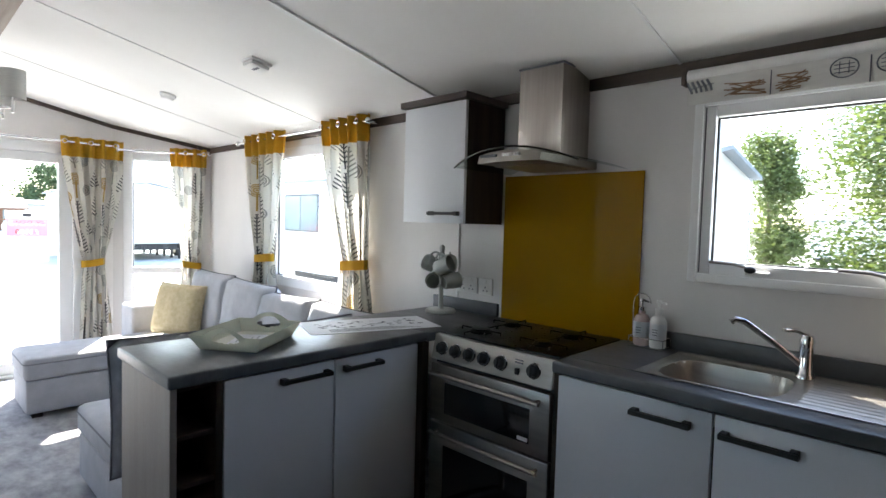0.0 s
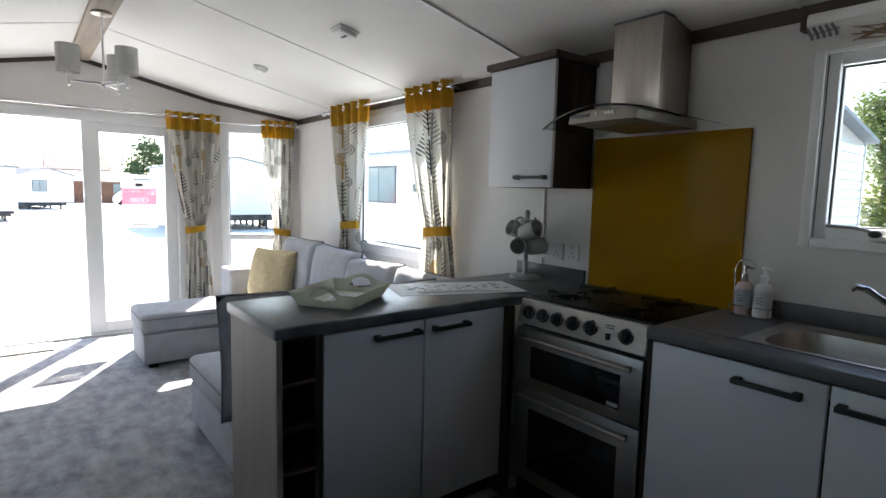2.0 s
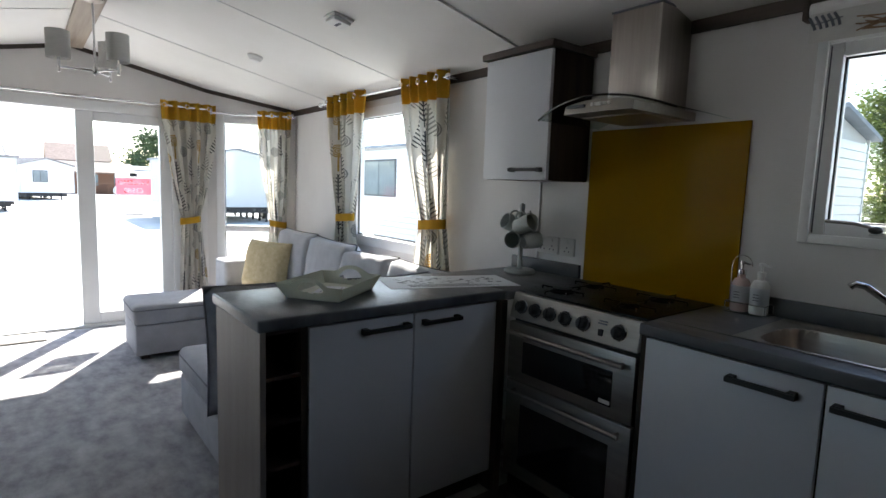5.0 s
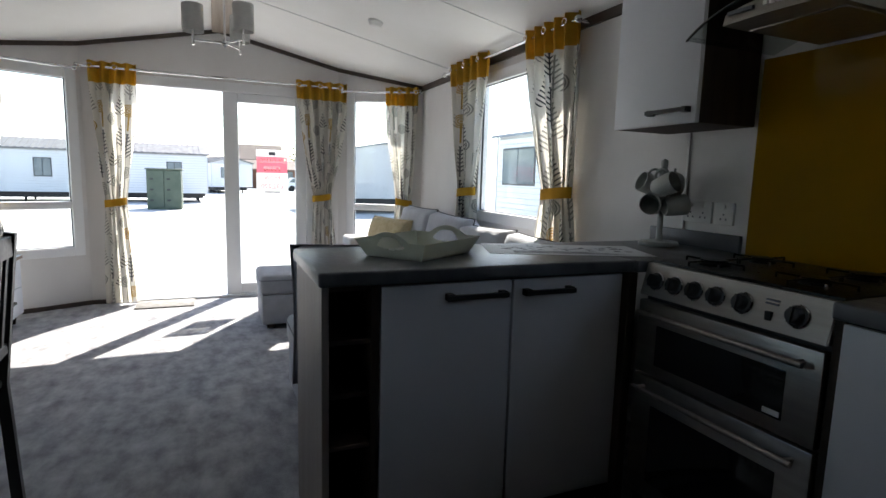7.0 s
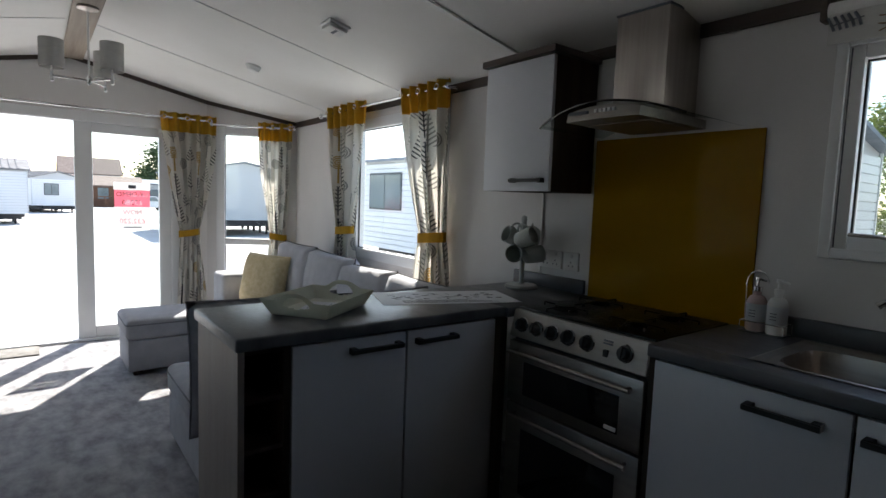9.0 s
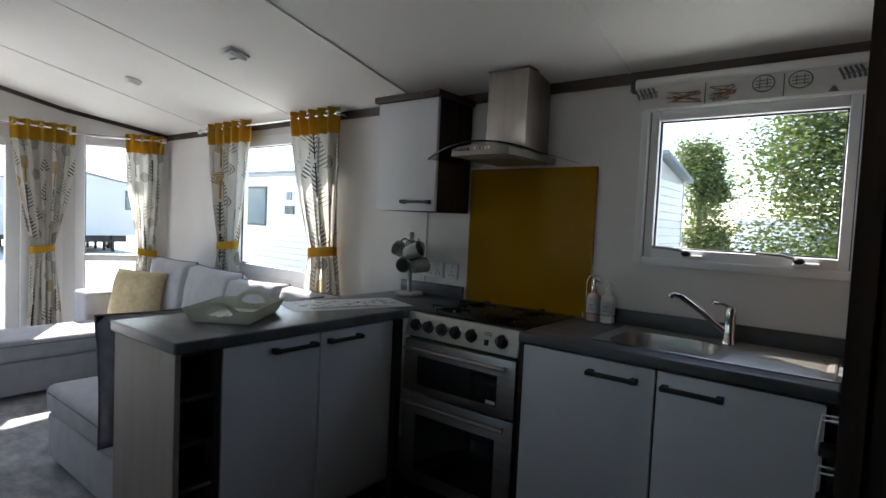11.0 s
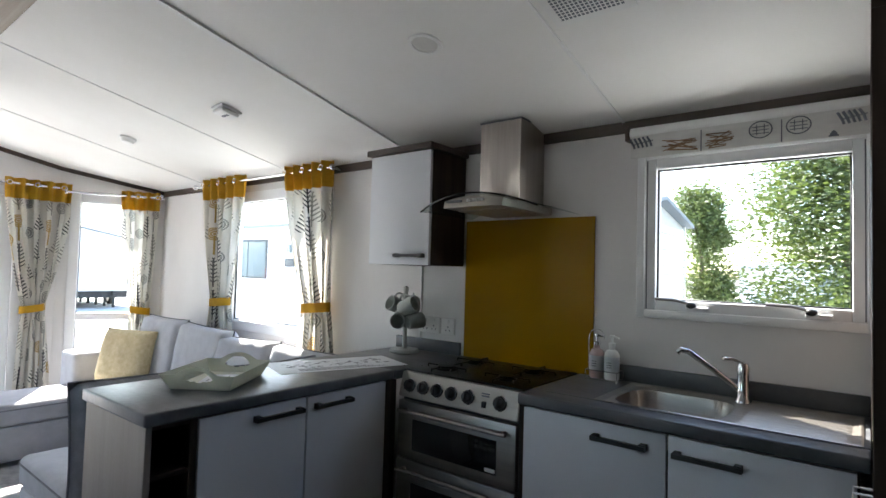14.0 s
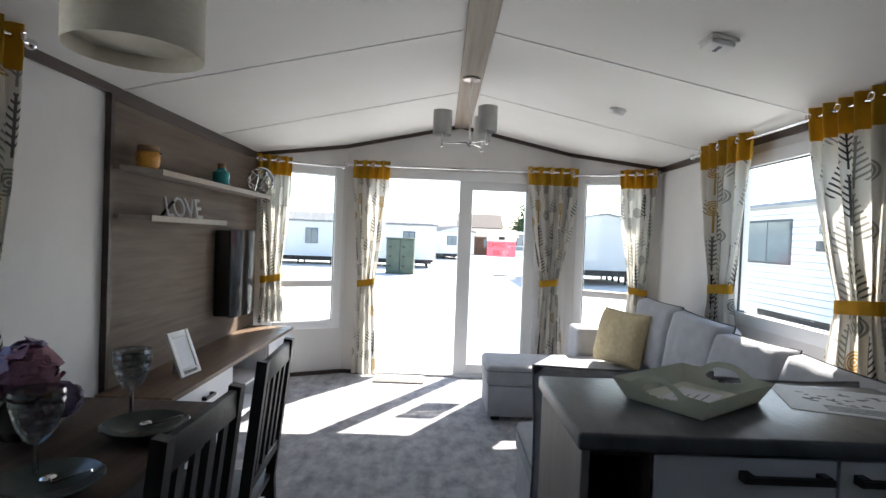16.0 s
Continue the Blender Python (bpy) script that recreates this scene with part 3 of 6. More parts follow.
def cut_panel(bm, words):
    """A thin red panel with the words cut through it."""
    me = bpy.data.meshes.new("red_panel")
    bm.to_mesh(me)
    bm.free()
    slab_ob = bpy.data.objects.new("red_panel", me)
    scene.collection.objects.link(slab_ob)
    cutters = []
    for txt, z, size in words:
        k = lettering("cutter", txt, size, 0.006, M_RED, None, Matrix.Translation((0, 0, z)) @ back)
        cutters.append(k)
        tb_ = bmesh.new()
        tb_.from_mesh(k.data)
        bmesh.ops.remove_doubles(tb_, verts=tb_.verts[:], dist=0.00002)
        bmesh.ops.recalc_face_normals(tb_, faces=tb_.faces[:])
        tb_.to_mesh(k.data)
        tb_.free()
        md = slab_ob.modifiers.new("cut", "BOOLEAN")
        md.operation, md.object = "DIFFERENCE", k
    out = bpy.data.meshes.new_from_object(slab_ob.evaluated_get(bpy.context.evaluated_depsgraph_get()))
    for k in cutters + [slab_ob]:
        bpy.data.objects.remove(k)
    out.materials.clear()
    out.materials.append(M_RED)
    ob = new("red_panel", out)
    ob.parent = sign
    ob.location = -sign.location


bm = bmesh.new()
box(bm, SX + 0.0005, SX + 0.002, 1.335, 1.605, 1.145, 1.29)
cut_panel(bm, (("EX-DEMO", 1.235, 0.056), ("£3580", 1.162, 0.062)))
for txt, z, size in (("NOW", 1.08, 0.055), ("£32,220", 1.0, 0.062)):
    lettering("lettering", txt, size, 0.0004, M_RED, sign, Matrix.Translation((0, 0, z)) @ back)
part("small_print", rbox(SX + 0.0005, SX + 0.002, 1.40, 1.54, 0.962, 0.972, 0.0004, 1), M_INK, sign)
part("logo_shape", rbox(SX + 0.0005, SX + 0.002, 1.44, 1.50, 1.305, 1.335, 0.0004, 1), M_INK, sign)
solo("door_mat", rbox(-5.25, -4.98, 0.34, 0.79, 0.001, 0.012, 0.004), M_MAT, "thin beige door mat inside the doorway", "door mat")


# ---- curtains ----
def curtain(p, q, z_top, z_bot, z_tie, pinch, side, inward, label, folds=5, group="printed curtains"):
    """Gathered eyelet curtain on a rail from p to q; at z_tie it is pulled to the fraction side and narrowed by pinch."""
    p, q, inw = Vector(p), Vector(q), Vector(inward).normalized()
    W = (q - p).length
    d = (q - p).normalized()
    c = thing("curtain", label, "curtain", (p.x, p.y, z_bot), group)
    nu, z_band = folds * 14, z_top - 0.165

    def shape(u, z):
        if z >= z_tie:
            k = ((z_top - z) / (z_top - z_tie)) ** 1.7
            wid = 1 + (pinch - 1) * k
        else:
            k = min(1, (z_tie - z) / 0.75) ** 0.8
            wid = pinch + (pinch * 0.75) * k
        mid = 0.5 + (side - 0.5) * (((z_top - z) / (z_top - z_tie)) ** 1.3 if z > z_tie else 1)
        s = mid + (u - 0.5) * wid
        amp = 0.032 * (1 if z > z_band else 0.9)
        ph = u * folds * 2 * math.pi
        off = amp * math.sin(ph) * (0.75 + 0.25 * wid) + 0.012 * math.sin(ph * 0.5 + z * 3) * (z < z_band)
        sx = s * W + 0.010 * math.sin(ph * 2 + z * 5) * (z < z_band)
        a = p + d * sx + inw * off
        return Vector((a.x, a.y, z))

    def sheet(zs, mat, nm, parent):
        bm = bmesh.new()
        uvl = bm.loops.layers.uv.new("UVMap")
        rows = [[bm.verts.new(shape(i / nu, z)) for i in range(nu + 1)] for z in zs]
        for j in range(len(zs) - 1):
            for i in range(nu):
                f = bm.faces.new((rows[j][i], rows[j][i + 1], rows[j + 1][i + 1], rows[j + 1][i]))
                for lp, (ii, jj) in zip(f.loops, ((i, j), (i + 1, j), (i + 1, j + 1), (i, j + 1))):
                    lp[uvl].uv = (ii / nu * folds * 0.15 + p.x * 1.7, zs[jj])
        geo = bmesh.ops.solidify(bm, geom=bm.faces[:], thickness=0.002)
        return part(nm, bm, mat, parent, smooth=60)
    n = 26
    sheet([z_top - (z_top - z_band) * i / 3 for i in range(4)], M_BAND, "heading_band", c)
    sheet([z_band - (z_band - z_bot) * i / n for i in range(n + 1)], M_CURTAIN, "cloth", c)
    # tie-back
    bm = bmesh.new()
    ring = []
    mid = shape(0.5, z_tie)
    hw = W * pinch / 2 + 0.012
    for zz in (z_tie - 0.03, z_tie + 0.03):
        ring.append([bm.verts.new(mid + d * (hw * math.cos(a)) + inw * (0.052 * math.sin(a)) + Vector((0, 0, zz - z_tie + 0.012 * math.cos(a)))) for a in [2 * math.pi * i / 28 for i in range(28)]])
    for i in range(28):
        bm.faces.new((ring[0][i], ring[0][(i + 1) % 28], ring[1][(i + 1) % 28], ring[1][i]))
    bmesh.ops.solidify(bm, geom=bm.faces[:], thickness=0.003)
    part("tie_back", bm, M_BAND, c, "mustard tie-back", 60)
    # eyelets
    for k in range(0, folds, 2):
        pt = shape((k + 0.25) / folds, z_top - 0.045)
        bm = bmesh.new()
        for i in range(16):
            a, b = 2 * math.pi * i / 16, 2 * math.pi * (i + 1) / 16
            e = inw * 1.0
            tube(bm, pt + e * 0.003 + d * 0.017 * math.cos(a) + Vector((0, 0, 0.017 * math.sin(a))), pt + e * 0.003 + d * 0.017 * math.cos(b) + Vector((0, 0, 0.017 * math.sin(b))), 0.0035, seg=6)
        part("eyelet", bm, M_CHROME, c)
    return c


CT = "long curtain printed with grey sprigs, mustard heading and tie"
curtain((-3.99, 2.695, 0), (-3.41, 2.695, 0), 2.00, 0.62, 1.04, 0.41, 0.51, (0, -1, 0), CT)
curtain((-2.90, 2.695, 0), (-2.42, 2.695, 0), 2.00, 0.62, 1.07, 0.50, 0.74, (0, -1, 0), CT)
lb = lambda s, o=0.09: BL0.lerp(LO, s) - nl * o
rb = lambda s, o=0.09: BR0.lerp(RO, s) - nr * o
curtain(lb(0.0), lb(0.36), 1.96, 0.52, 0.90, 0.52, 0.5, -nl, CT, 4)
curtain(rb(0.04), rb(0.42), 1.96, 0.50, 0.90, 0.44, 0.42, -nr, CT, 4)
curtain((XD + 0.10, 0.07, 0), (XD + 0.10, 0.41, 0), 1.985, 0.02, 0.867, 0.40, 0.47, (1, 0, 0), CT, 4)
curtain((XD + 0.10, 1.675, 0), (XD + 0.10, 2.14, 0), 1.985, 0.02, 0.925, 0.33, 0.52, (1, 0, 0), CT, 5)
curtain((-2.20, -0.63, 0), (-1.76, -0.63, 0), 2.00, 0.80, 1.03, 0.40, 0.4, (0, 1, 0), CT, 5)


def rail(a, b, z, holders):
    a, b = Vector(a), Vector(b)
    r = thing("curtain_rail", "slim chrome curtain rail with ball ends", "curtain rail", (a.x, a.y, z), "curtain rails")
    bm = bmesh.new()
    tube(bm, (a.x, a.y, z), (b.x, b.y, z), 0.010)
    part("pole", bm, M_CHROME, r)
    for p in (a, b):
        bm = bmesh.new()
        bmesh.ops.create_uvsphere(bm, u_segments=14, v_segments=10, radius=0.021, matrix=Matrix.Translation((p.x, p.y, z)))
        part("finial", bm, M_CHROME, r)
    for s, n in holders:
        p = a.lerp(b, s)
        bm = bmesh.new()
        n = Vector(n)
        tube(bm, (p.x, p.y, z), (p.x + n.x, p.y + n.y, z), 0.007)
        part("bracket", bm, M_CHROME, r)


rail((-4.14, 2.695, 0), (-2.42, 2.695, 0), 1.955, ((0.01, (0, 0.10, 0)), (0.99, (0, 0.10, 0))))
rail((-2.25, -0.63, 0), (-0.55, -0.63, 0), 1.955, ((0.02, (0, -0.095, 0)), (0.98, (0, -0.095, 0))))
rail(lb(-0.0), lb(0.93), 1.915, ((0.95, nl * 0.09),))
rail(rb(0.02), rb(0.93), 1.915, ((0.95, nr * 0.09),))
rail((XD + 0.10, 0.0, 0), (XD + 0.10, 2.09, 0), 1.94, ((0.01, (-0.10, 0, 0)), (0.5, (-0.10, 0, 0)), (0.99, (-0.10, 0, 0))))


# ---- kitchen ----
def bar_handle(parent, a, b, out, name="handle"):
    """Black bar handle between a and b, standing off by out."""
    a, b, o = Vector(a), Vector(b), Vector(out)
    bm = bmesh.new()
    d = (b - a).normalized()
    lo = [min(a[i], b[i]) for i in range(3)]
    hi = [max(a[i], b[i]) for i in range(3)]
    t = 0.007
    bx = [(lo[i] - t if abs(d[i]) < 0.5 else lo[i], hi[i] + t if abs(d[i]) < 0.5 else hi[i]) for i in range(3)]
    off = o
    vs = box(bm, *bx[0], *bx[1], *bx[2])
    bmesh.ops.translate(bm, vec=off, verts=vs)
    for p in (a + d * 0.012, b - d * 0.012):
        e = p + off
        l = [min(p[i], e[i]) - (0.010 if abs(o[i]) < 1e-6 else 0) for i in range(3)]
        h = [max(p[i], e[i]) + (0.010 if abs(o[i]) < 1e-6 else 0) for i in range(3)]
        box(bm, l[0], h[0], l[1], h[1], l[2], h[2])
    part(name, bm, M_BLACK, parent, "matt black bar handle", 30)


def peninsula_cabinet(y0, y1, h0, h1):
    c = thing("base_cabinet", "base cabinet with a plain pale door under the worktop", "cabinet", (-1.66, (y0 + y1) / 2, 0), "base cabinets")
    part("body", rbox(-1.88, -1.456, y0 + 0.002, y1 - 0.002, 0.10, 0.848, 0.002, 1), M_DARKWOOD, c)
    part("plinth", rbox(-1.85, -1.50, y0 + 0.002, y1 - 0.002, 0.006, 0.10, 0.002, 1), M_DARKWOOD, c)
    dr = part("door", rbox(-1.454, -1.436, y0 + 0.003, y1 - 0.003, 0.105, 0.842, 0.002, 2), M_DOOR, c)
    bar_handle(dr, (-1.436, h0, 0.805), (-1.436, h1, 0.805), (0.026, 0, 0))


peninsula_cabinet(1.391, 1.803, 1.580, 1.775)
peninsula_cabinet(1.805, 2.222, 1.835, 2.013)
wr = thing("open_shelf_unit", "narrow open wine shelf in dark wood at the peninsula end", "shelf unit", (-1.66, 1.31, 0))
part("end_panel", rbox(-1.893, -1.434, 1.232, 1.252, 0.005, 0.849, 0.002, 1), M_OAKV, wr, "pale grey oak end panel")
part("side_panel", rbox(-1.88, -1.436, 1.366, 1.389, 0.005, 0.849, 0.002, 1), M_DARKWOOD, wr)
part("back_panel", rbox(-1.70, -1.69, 1.252, 1.366, 0.005, 0.849, 0.001, 1), M_DARKWOOD, wr)
for z in (0.06, 0.206, 0.385, 0.535, 0.685, 0.833):
    part("shelf", rbox(-1.69, -1.444, 1.252, 1.366, z, z + 0.015, 0.002, 1), M_DARKWOOD, wr)
bm = rbox(-1.91, -1.42, 1.222, 2.255, 0.85, 0.89, 0.008, 3)
ct = thing("worktop", "slate grey laminate worktop on the peninsula", "worktop", (-1.66, 1.8, 0.85))
part("slab", bm, M_CTOP, ct)
part("slab_corner", rbox(-1.91, -1.405, 2.255, YN - 0.003, 0.85, 0.889, 0.004, 2), M_CTOP, ct)
part("upstand", rbox(-1.91, -1.46, YN - 0.022, YN - 0.002, 0.889, 0.955, 0.004, 2), M_CTOP, ct)
solo("corner_post", rbox(-1.88, -1.412, 2.226, 2.262, 0.006, 0.849, 0.002, 1), M_DARKWOOD, "dark wood filler panel between cabinet and cooker", "filler panel", kind="structure")


def wall_cabinet_run(x0, x1, h0, h1):
    c = thing("base_cabinet", "base cabinet with a plain pale door below the sink worktop", "cabinet", ((x0 + x1) / 2, 2.5, 0), "base cabinets")
    part("body", rbox(x0 + 0.002, x1 - 0.002, 2.286, YN - 0.004, 0.10, 0.70, 0.002, 1), M_DARKWOOD, c)
    part("plinth", rbox(x0 + 0.002, x1 - 0.002, 2.33, 2.40, 0.006, 0.10, 0.002, 1), M_DARKWOOD, c)
    dr = part("door", rbox(x0 + 0.003, x1 - 0.003, 2.266, 2.284, 0.105, 0.842, 0.002, 2), M_DOOR, c)
    bar_handle(dr, (h0, 2.266, 0.793), (h1, 2.266, 0.793), (0, -0.026, 0))


wall_cabinet_run(-0.785, -0.285, -0.518, -0.34)
wall_cabinet_run(-0.283, 0.180, -0.263, -0.075)
solo("filler_panel", rbox(-0.803, -0.777, 2.27, YN - 0.01, 0.006, 0.849, 0.002, 1), M_DARKWOOD, "dark wood filler panel beside the cooker", "filler panel", kind="structure")

# sink worktop with a real cut-out
ct2 = thing("worktop", "slate grey laminate worktop around the sink", "worktop", (-0.3, 2.5, 0.85))
SKX0, SKX1, SKY0, SKY1 = -0.555, 0.190, 2.345, 2.735
part("slab_front", rbox(-0.803, 0.206, 2.25, SKY0 + 0.012, 0.85, 0.89, 0.008, 3), M_CTOP, ct2)
part("slab_side", rbox(-0.803, SKX0 + 0.012, SKY0 + 0.012, YN - 0.003, 0.85, 0.8895, 0.002, 1), M_CTOP, ct2)
part("slab_back", rbox(SKX0 + 0.012, 0.206, SKY1 - 0.012, YN - 0.003, 0.85, 0.8895, 0.002, 1), M_CTOP, ct2)
part("slab_end", rbox(SKX1 - 0.012, 0.206, SKY0 + 0.012, SKY1 - 0.012, 0.85, 0.8895, 0.002, 1), M_CTOP, ct2)
part("upstand", rbox(-0.728, 0.206, YN - 0.022, YN - 0.002, 0.889, 0.955, 0.004, 2), M_CTOP, ct2)

sink = thing("sink", "stainless steel sink with one bowl and a ribbed drainer", "sink", (-0.17, 2.54, 0.86))
# one pressed sheet: a height field over a grid, with a bowl and drainer ribs
bm = bmesh.new()
nx, ny = 154, 78
BX, BY, BA, BB = -0.333, 2.520, 0.176, 0.150


def sink_h(x, y):
    e = 0.0
    dx, dy = abs(x - BX) / BA, abs(y - BY) / BB
    s = (dx ** 4 + dy ** 4) ** 0.25
    if s < 1.0:
        e = -0.135 * min(1.0, ((1 - s) / 0.22)) ** 0.6
    edge = min(x - SKX0, SKX1 - x, y - SKY0, SKY1 - y)
    e += 0.004 * max(0, 1 - abs(edge - 0.006) / 0.008)
    if x > -0.11 and edge > 0.035 and y < SKY1 - 0.04:
        e += 0.0035 * (0.5 + 0.5 * math.sin(y * 2 * math.pi / 0.034)) - 0.004
    elif edge > 0.02 and s >= 1.0:
        e -= 0.003
    return e


vg = [[bm.verts.new((SKX0 + (SKX1 - SKX0) * i / nx, SKY0 + (SKY1 - SKY0) * j / ny, 0.8925 + sink_h(SKX0 + (SKX1 - SKX0) * i / nx, SKY0 + (SKY1 - SKY0) * j / ny))) for j in range(ny + 1)] for i in range(nx + 1)]
for i in range(nx):
    for j in range(ny):
        bm.faces.new((vg[i][j], vg[i + 1][j], vg[i + 1][j + 1], vg[i][j + 1]))
part("basin", bm, M_STEELH, sink, smooth=60)
bm = bmesh.new()
lathe(bm, ((0.0, 0.003), (0.03, 0.003), (0.034, 0.0)), BX, BY, 0.758, 24)
part("plug_hole", bm, M_CHROME, sink)
tap = thing("mixer_tap", "chrome single lever mixer tap with a long spout", "tap", (-0.146, 2.69, 0.89))
bm = bmesh.new()
lathe(bm, ((0.0, 0.0), (0.027, 0.0), (0.027, 0.012), (0.021, 0.02), (0.020, 0.10), (0.022, 0.125), (0.016, 0.14), (0.0, 0.143)), -0.146, 2.69, 0.89)
part("body", bm, M_CHROME, tap)
bm = bmesh.new()
pipe(bm, [(-0.146, 2.69, 0.925), (-0.231, 2.65, 1.00), (-0.306, 2.61, 1.06), (-0.331, 2.597, 1.066), (-0.343, 2.592, 1.055)], 0.0105, 14)
part("spout", bm, M_CHROME, tap)
bm = bmesh.new()
pipe(bm, [(-0.146, 2.69, 1.03), (-0.171, 2.65, 1.047), (-0.196, 2.615, 1.05)], 0.007)
part("lever", bm, M_CHROME, tap)

# tall dark unit beyond the sink
tall = thing("tall_cabinet", "tall dark wood cabinet reaching the ceiling", "cabinet", (0.62, 2.45, 0))
part("side_panel", rbox(0.208, 0.262, 2.12, YN - 0.018, 0.006, 1.975, 0.002, 1), M_DARKWOOD, tall)
part("body", rbox(0.264, 1.0, 2.17, YN - 0.018, 0.006, 1.975, 0.002, 1), M_DARKWOOD, tall)
part("top_infill", rbox(0.208, 1.0, 2.125, 2.165, 1.976, 2.122, 0.002, 1), M_DARKWOOD, tall)
part("door", rbox(0.272, 0.86, 2.145, 2.168, 0.11, 1.96, 0.002, 2), M_DARKWOOD, tall)
for z in (0.66, 0.80):
    rk = thing("wire_rack", "small black and white wire rack on the cabinet side", "rack", (0.19, 2.2, z), "wire racks")
    bm = bmesh.new()
    for y in (2.15, 2.20):
        pipe(bm, [(0.209, y, z + 0.03), (0.173, y, z + 0.03), (0.166, y, z - 0.05), (0.206, y, z - 0.06)], 0.004, 8)
    part("frame", bm, M_PLASTIC, rk)
    part("tray", rbox(0.170, 0.2085, 2.14, 2.21, z - 0.065, z - 0.045, 0.003, 1), M_BLACK, rk)

# cooker
ck = thing("cooker", "freestanding stainless steel gas cooker with two ovens", "cooker", (-1.105, 2.5, 0))
CX0, CX1, CY = -1.400, -0.808, 2.262
part("body", rbox(CX0 + 0.004, CX1 - 0.004, CY + 0.03, YN - 0.02, 0.03, 0.872, 0.003, 1), M_BLACK, ck)
part("plinth", rbox(CX0 + 0.01, CX1 - 0.01, CY + 0.03, CY + 0.05, 0.006, 0.10, 0.002, 1), M_BLACK, ck)
bm = bmesh.new()
prism(bm, [(CY, 0.782), (CY + 0.026, 0.782), (CY + 0.05, 0.884), (CY + 0.026, 0.884)], "x", CX0, CX1)
bmesh.ops.bevel(bm, geom=bm.edges[:], offset=0.003, segments=2, affect="EDGES")
panel = part("control_panel", bm, M_STEELH, ck)
tilt = Matrix.Rotation(math.atan2(0.026, 0.102), 4, "X")
for i, fxx in enumerate((0.10, 0.225, 0.35, 0.475, 0.615, 0.865)):
    x = CX0 + (CX1 - CX0) * fxx
    bm = bmesh.new()
    mt = Matrix.Translation((x, CY + 0.011, 0.832)) @ Matrix.Rotation(radians(90), 4, "X") @ Matrix.Rotation(-math.atan2(0.026, 0.102), 4, "X")
    lathe(bm, ((0.027, 0.0), (0.027, 0.005), (0.021, 0.007), (0.019, 0.024), (0.016, 0.027), (0.0, 0.027)), m=mt, seg=20)
    box(bm, -0.004, 0.004, -0.019, 0.019, 0.022, 0.034, mt)
    k = part("knob", bm, M_BLACK, ck)
    bm = bmesh.new()
    lathe(bm, ((0.028, -0.001), (0.030, 0.002), (0.0275, 0.005)), m=mt, seg=20)
    part("collar", bm, M_CHROME, k)
part("ignition_button", rbox(CX0 + 0.432, CX0 + 0.45, CY + 0.002, CY + 0.02, 0.805, 0.828, 0.002, 2), M_BLACK, ck)
for dz in (0, 0.009):
    part("marking", rbox(CX0 + 0.425, CX0 + 0.46, CY + 0.0125 + dz * 0.25, CY + 0.03, 0.845 + dz, 0.849 + dz, 0.0005, 1), M_INK, ck)


def oven_door(z0, z1, wz0, wz1, label):
    d = part("oven_door", rbox(CX0 + 0.003, CX1 - 0.003, CY, CY + 0.028, z0, z1, 0.004, 2), M_STEELH, ck, label)
    part("window", rbox(CX0 + 0.085, CX1 - 0.085, CY - 0.002, CY + 0.004, wz0, wz1, 0.002, 2), M_OVENGLASS, d, "black oven glass")
    bm = bmesh.new()
    zh = z1 - 0.035
    tube(bm, (CX0 + 0.03, CY - 0.032, zh), (CX1 - 0.03, CY - 0.032, zh), 0.008)
    for x in (CX0 + 0.05, CX1 - 0.05):
        tube(bm, (x, CY, zh), (x, CY - 0.032, zh), 0.007)
    part("handle", bm, M_STEEL, d)
    return d


od = oven_door(0.527, 0.766, 0.565, 0.695, "grill oven door")
part("badge", rbox(CX1 - 0.135, CX1 - 0.09, CY - 0.0035, CY, 0.572, 0.586, 0.0005, 1), M_PLASTIC, od)
oven_door(0.11, 0.519, 0.17, 0.43, "main oven door")
part("hob_top", rbox(CX0 - 0.002, CX1 + 0.002, CY + 0.046, YN - 0.022, 0.873, 0.893, 0.004, 2), M_HOB, ck)
for bx, by, br in ((-1.26, 2.42, 0.05), (-0.95, 2.42, 0.04), (-1.26, 2.64, 0.04), (-0.95, 2.64, 0.05)):
    bm = bmesh.new()
    lathe(bm, ((br, 0.0), (br, 0.008), (br * 0.8, 0.012), (br * 0.8, 0.018), (0, 0.02)), bx, by, 0.893, 20)
    bn = part("burner", bm, M_HOB, ck)
    bm = bmesh.new()
    for a in range(4):
        an = a * math.pi / 2
        tube(bm, (bx + 0.03 * math.cos(an), by + 0.03 * math.sin(an), 0.906), (bx + 0.105 * math.cos(an), by + 0.105 * math.sin(an), 0.906), 0.0035, seg=6)
        tube(bm, (bx + 0.105 * math.cos(an), by + 0.105 * math.sin(an), 0.906), (bx + 0.105 * math.cos(an), by + 0.105 * math.sin(an), 0.893), 0.0035, seg=6)
    part("pan_support", bm, M_HOB, bn)
    bm = bmesh.new()
    tube(bm, (bx + 0.06, by - 0.05, 0.8935), (bx + 0.06, by - 0.05, 0.905), 0.004, seg=8)
    part("igniter", bm, M_CHROME, bn)

solo("splashback", rbox(-1.441, -0.742, YN - 0.011, YN - 0.003, 0.885, 1.587, 0.0015, 1), M_YELLOW, "glossy mustard yellow glass splashback behind the cooker", "splashback")

# cooker hood
hd = thing("cooker_hood", "stainless steel chimney hood with curved glass canopy", "cooker hood", (-1.09, 2.6, 1.6))
part("chimney", rbox(-1.213, -1.0, 2.572, YN - 0.004, 1.640, 2.012, 0.003, 2), M_STEEL, hd)
HX, HW = -1.106, 0.30


def hood_top(u):
    return 1.655 - 0.062 * u * u


def hood_front(u):
    return 2.335 + 0.05 * u * u


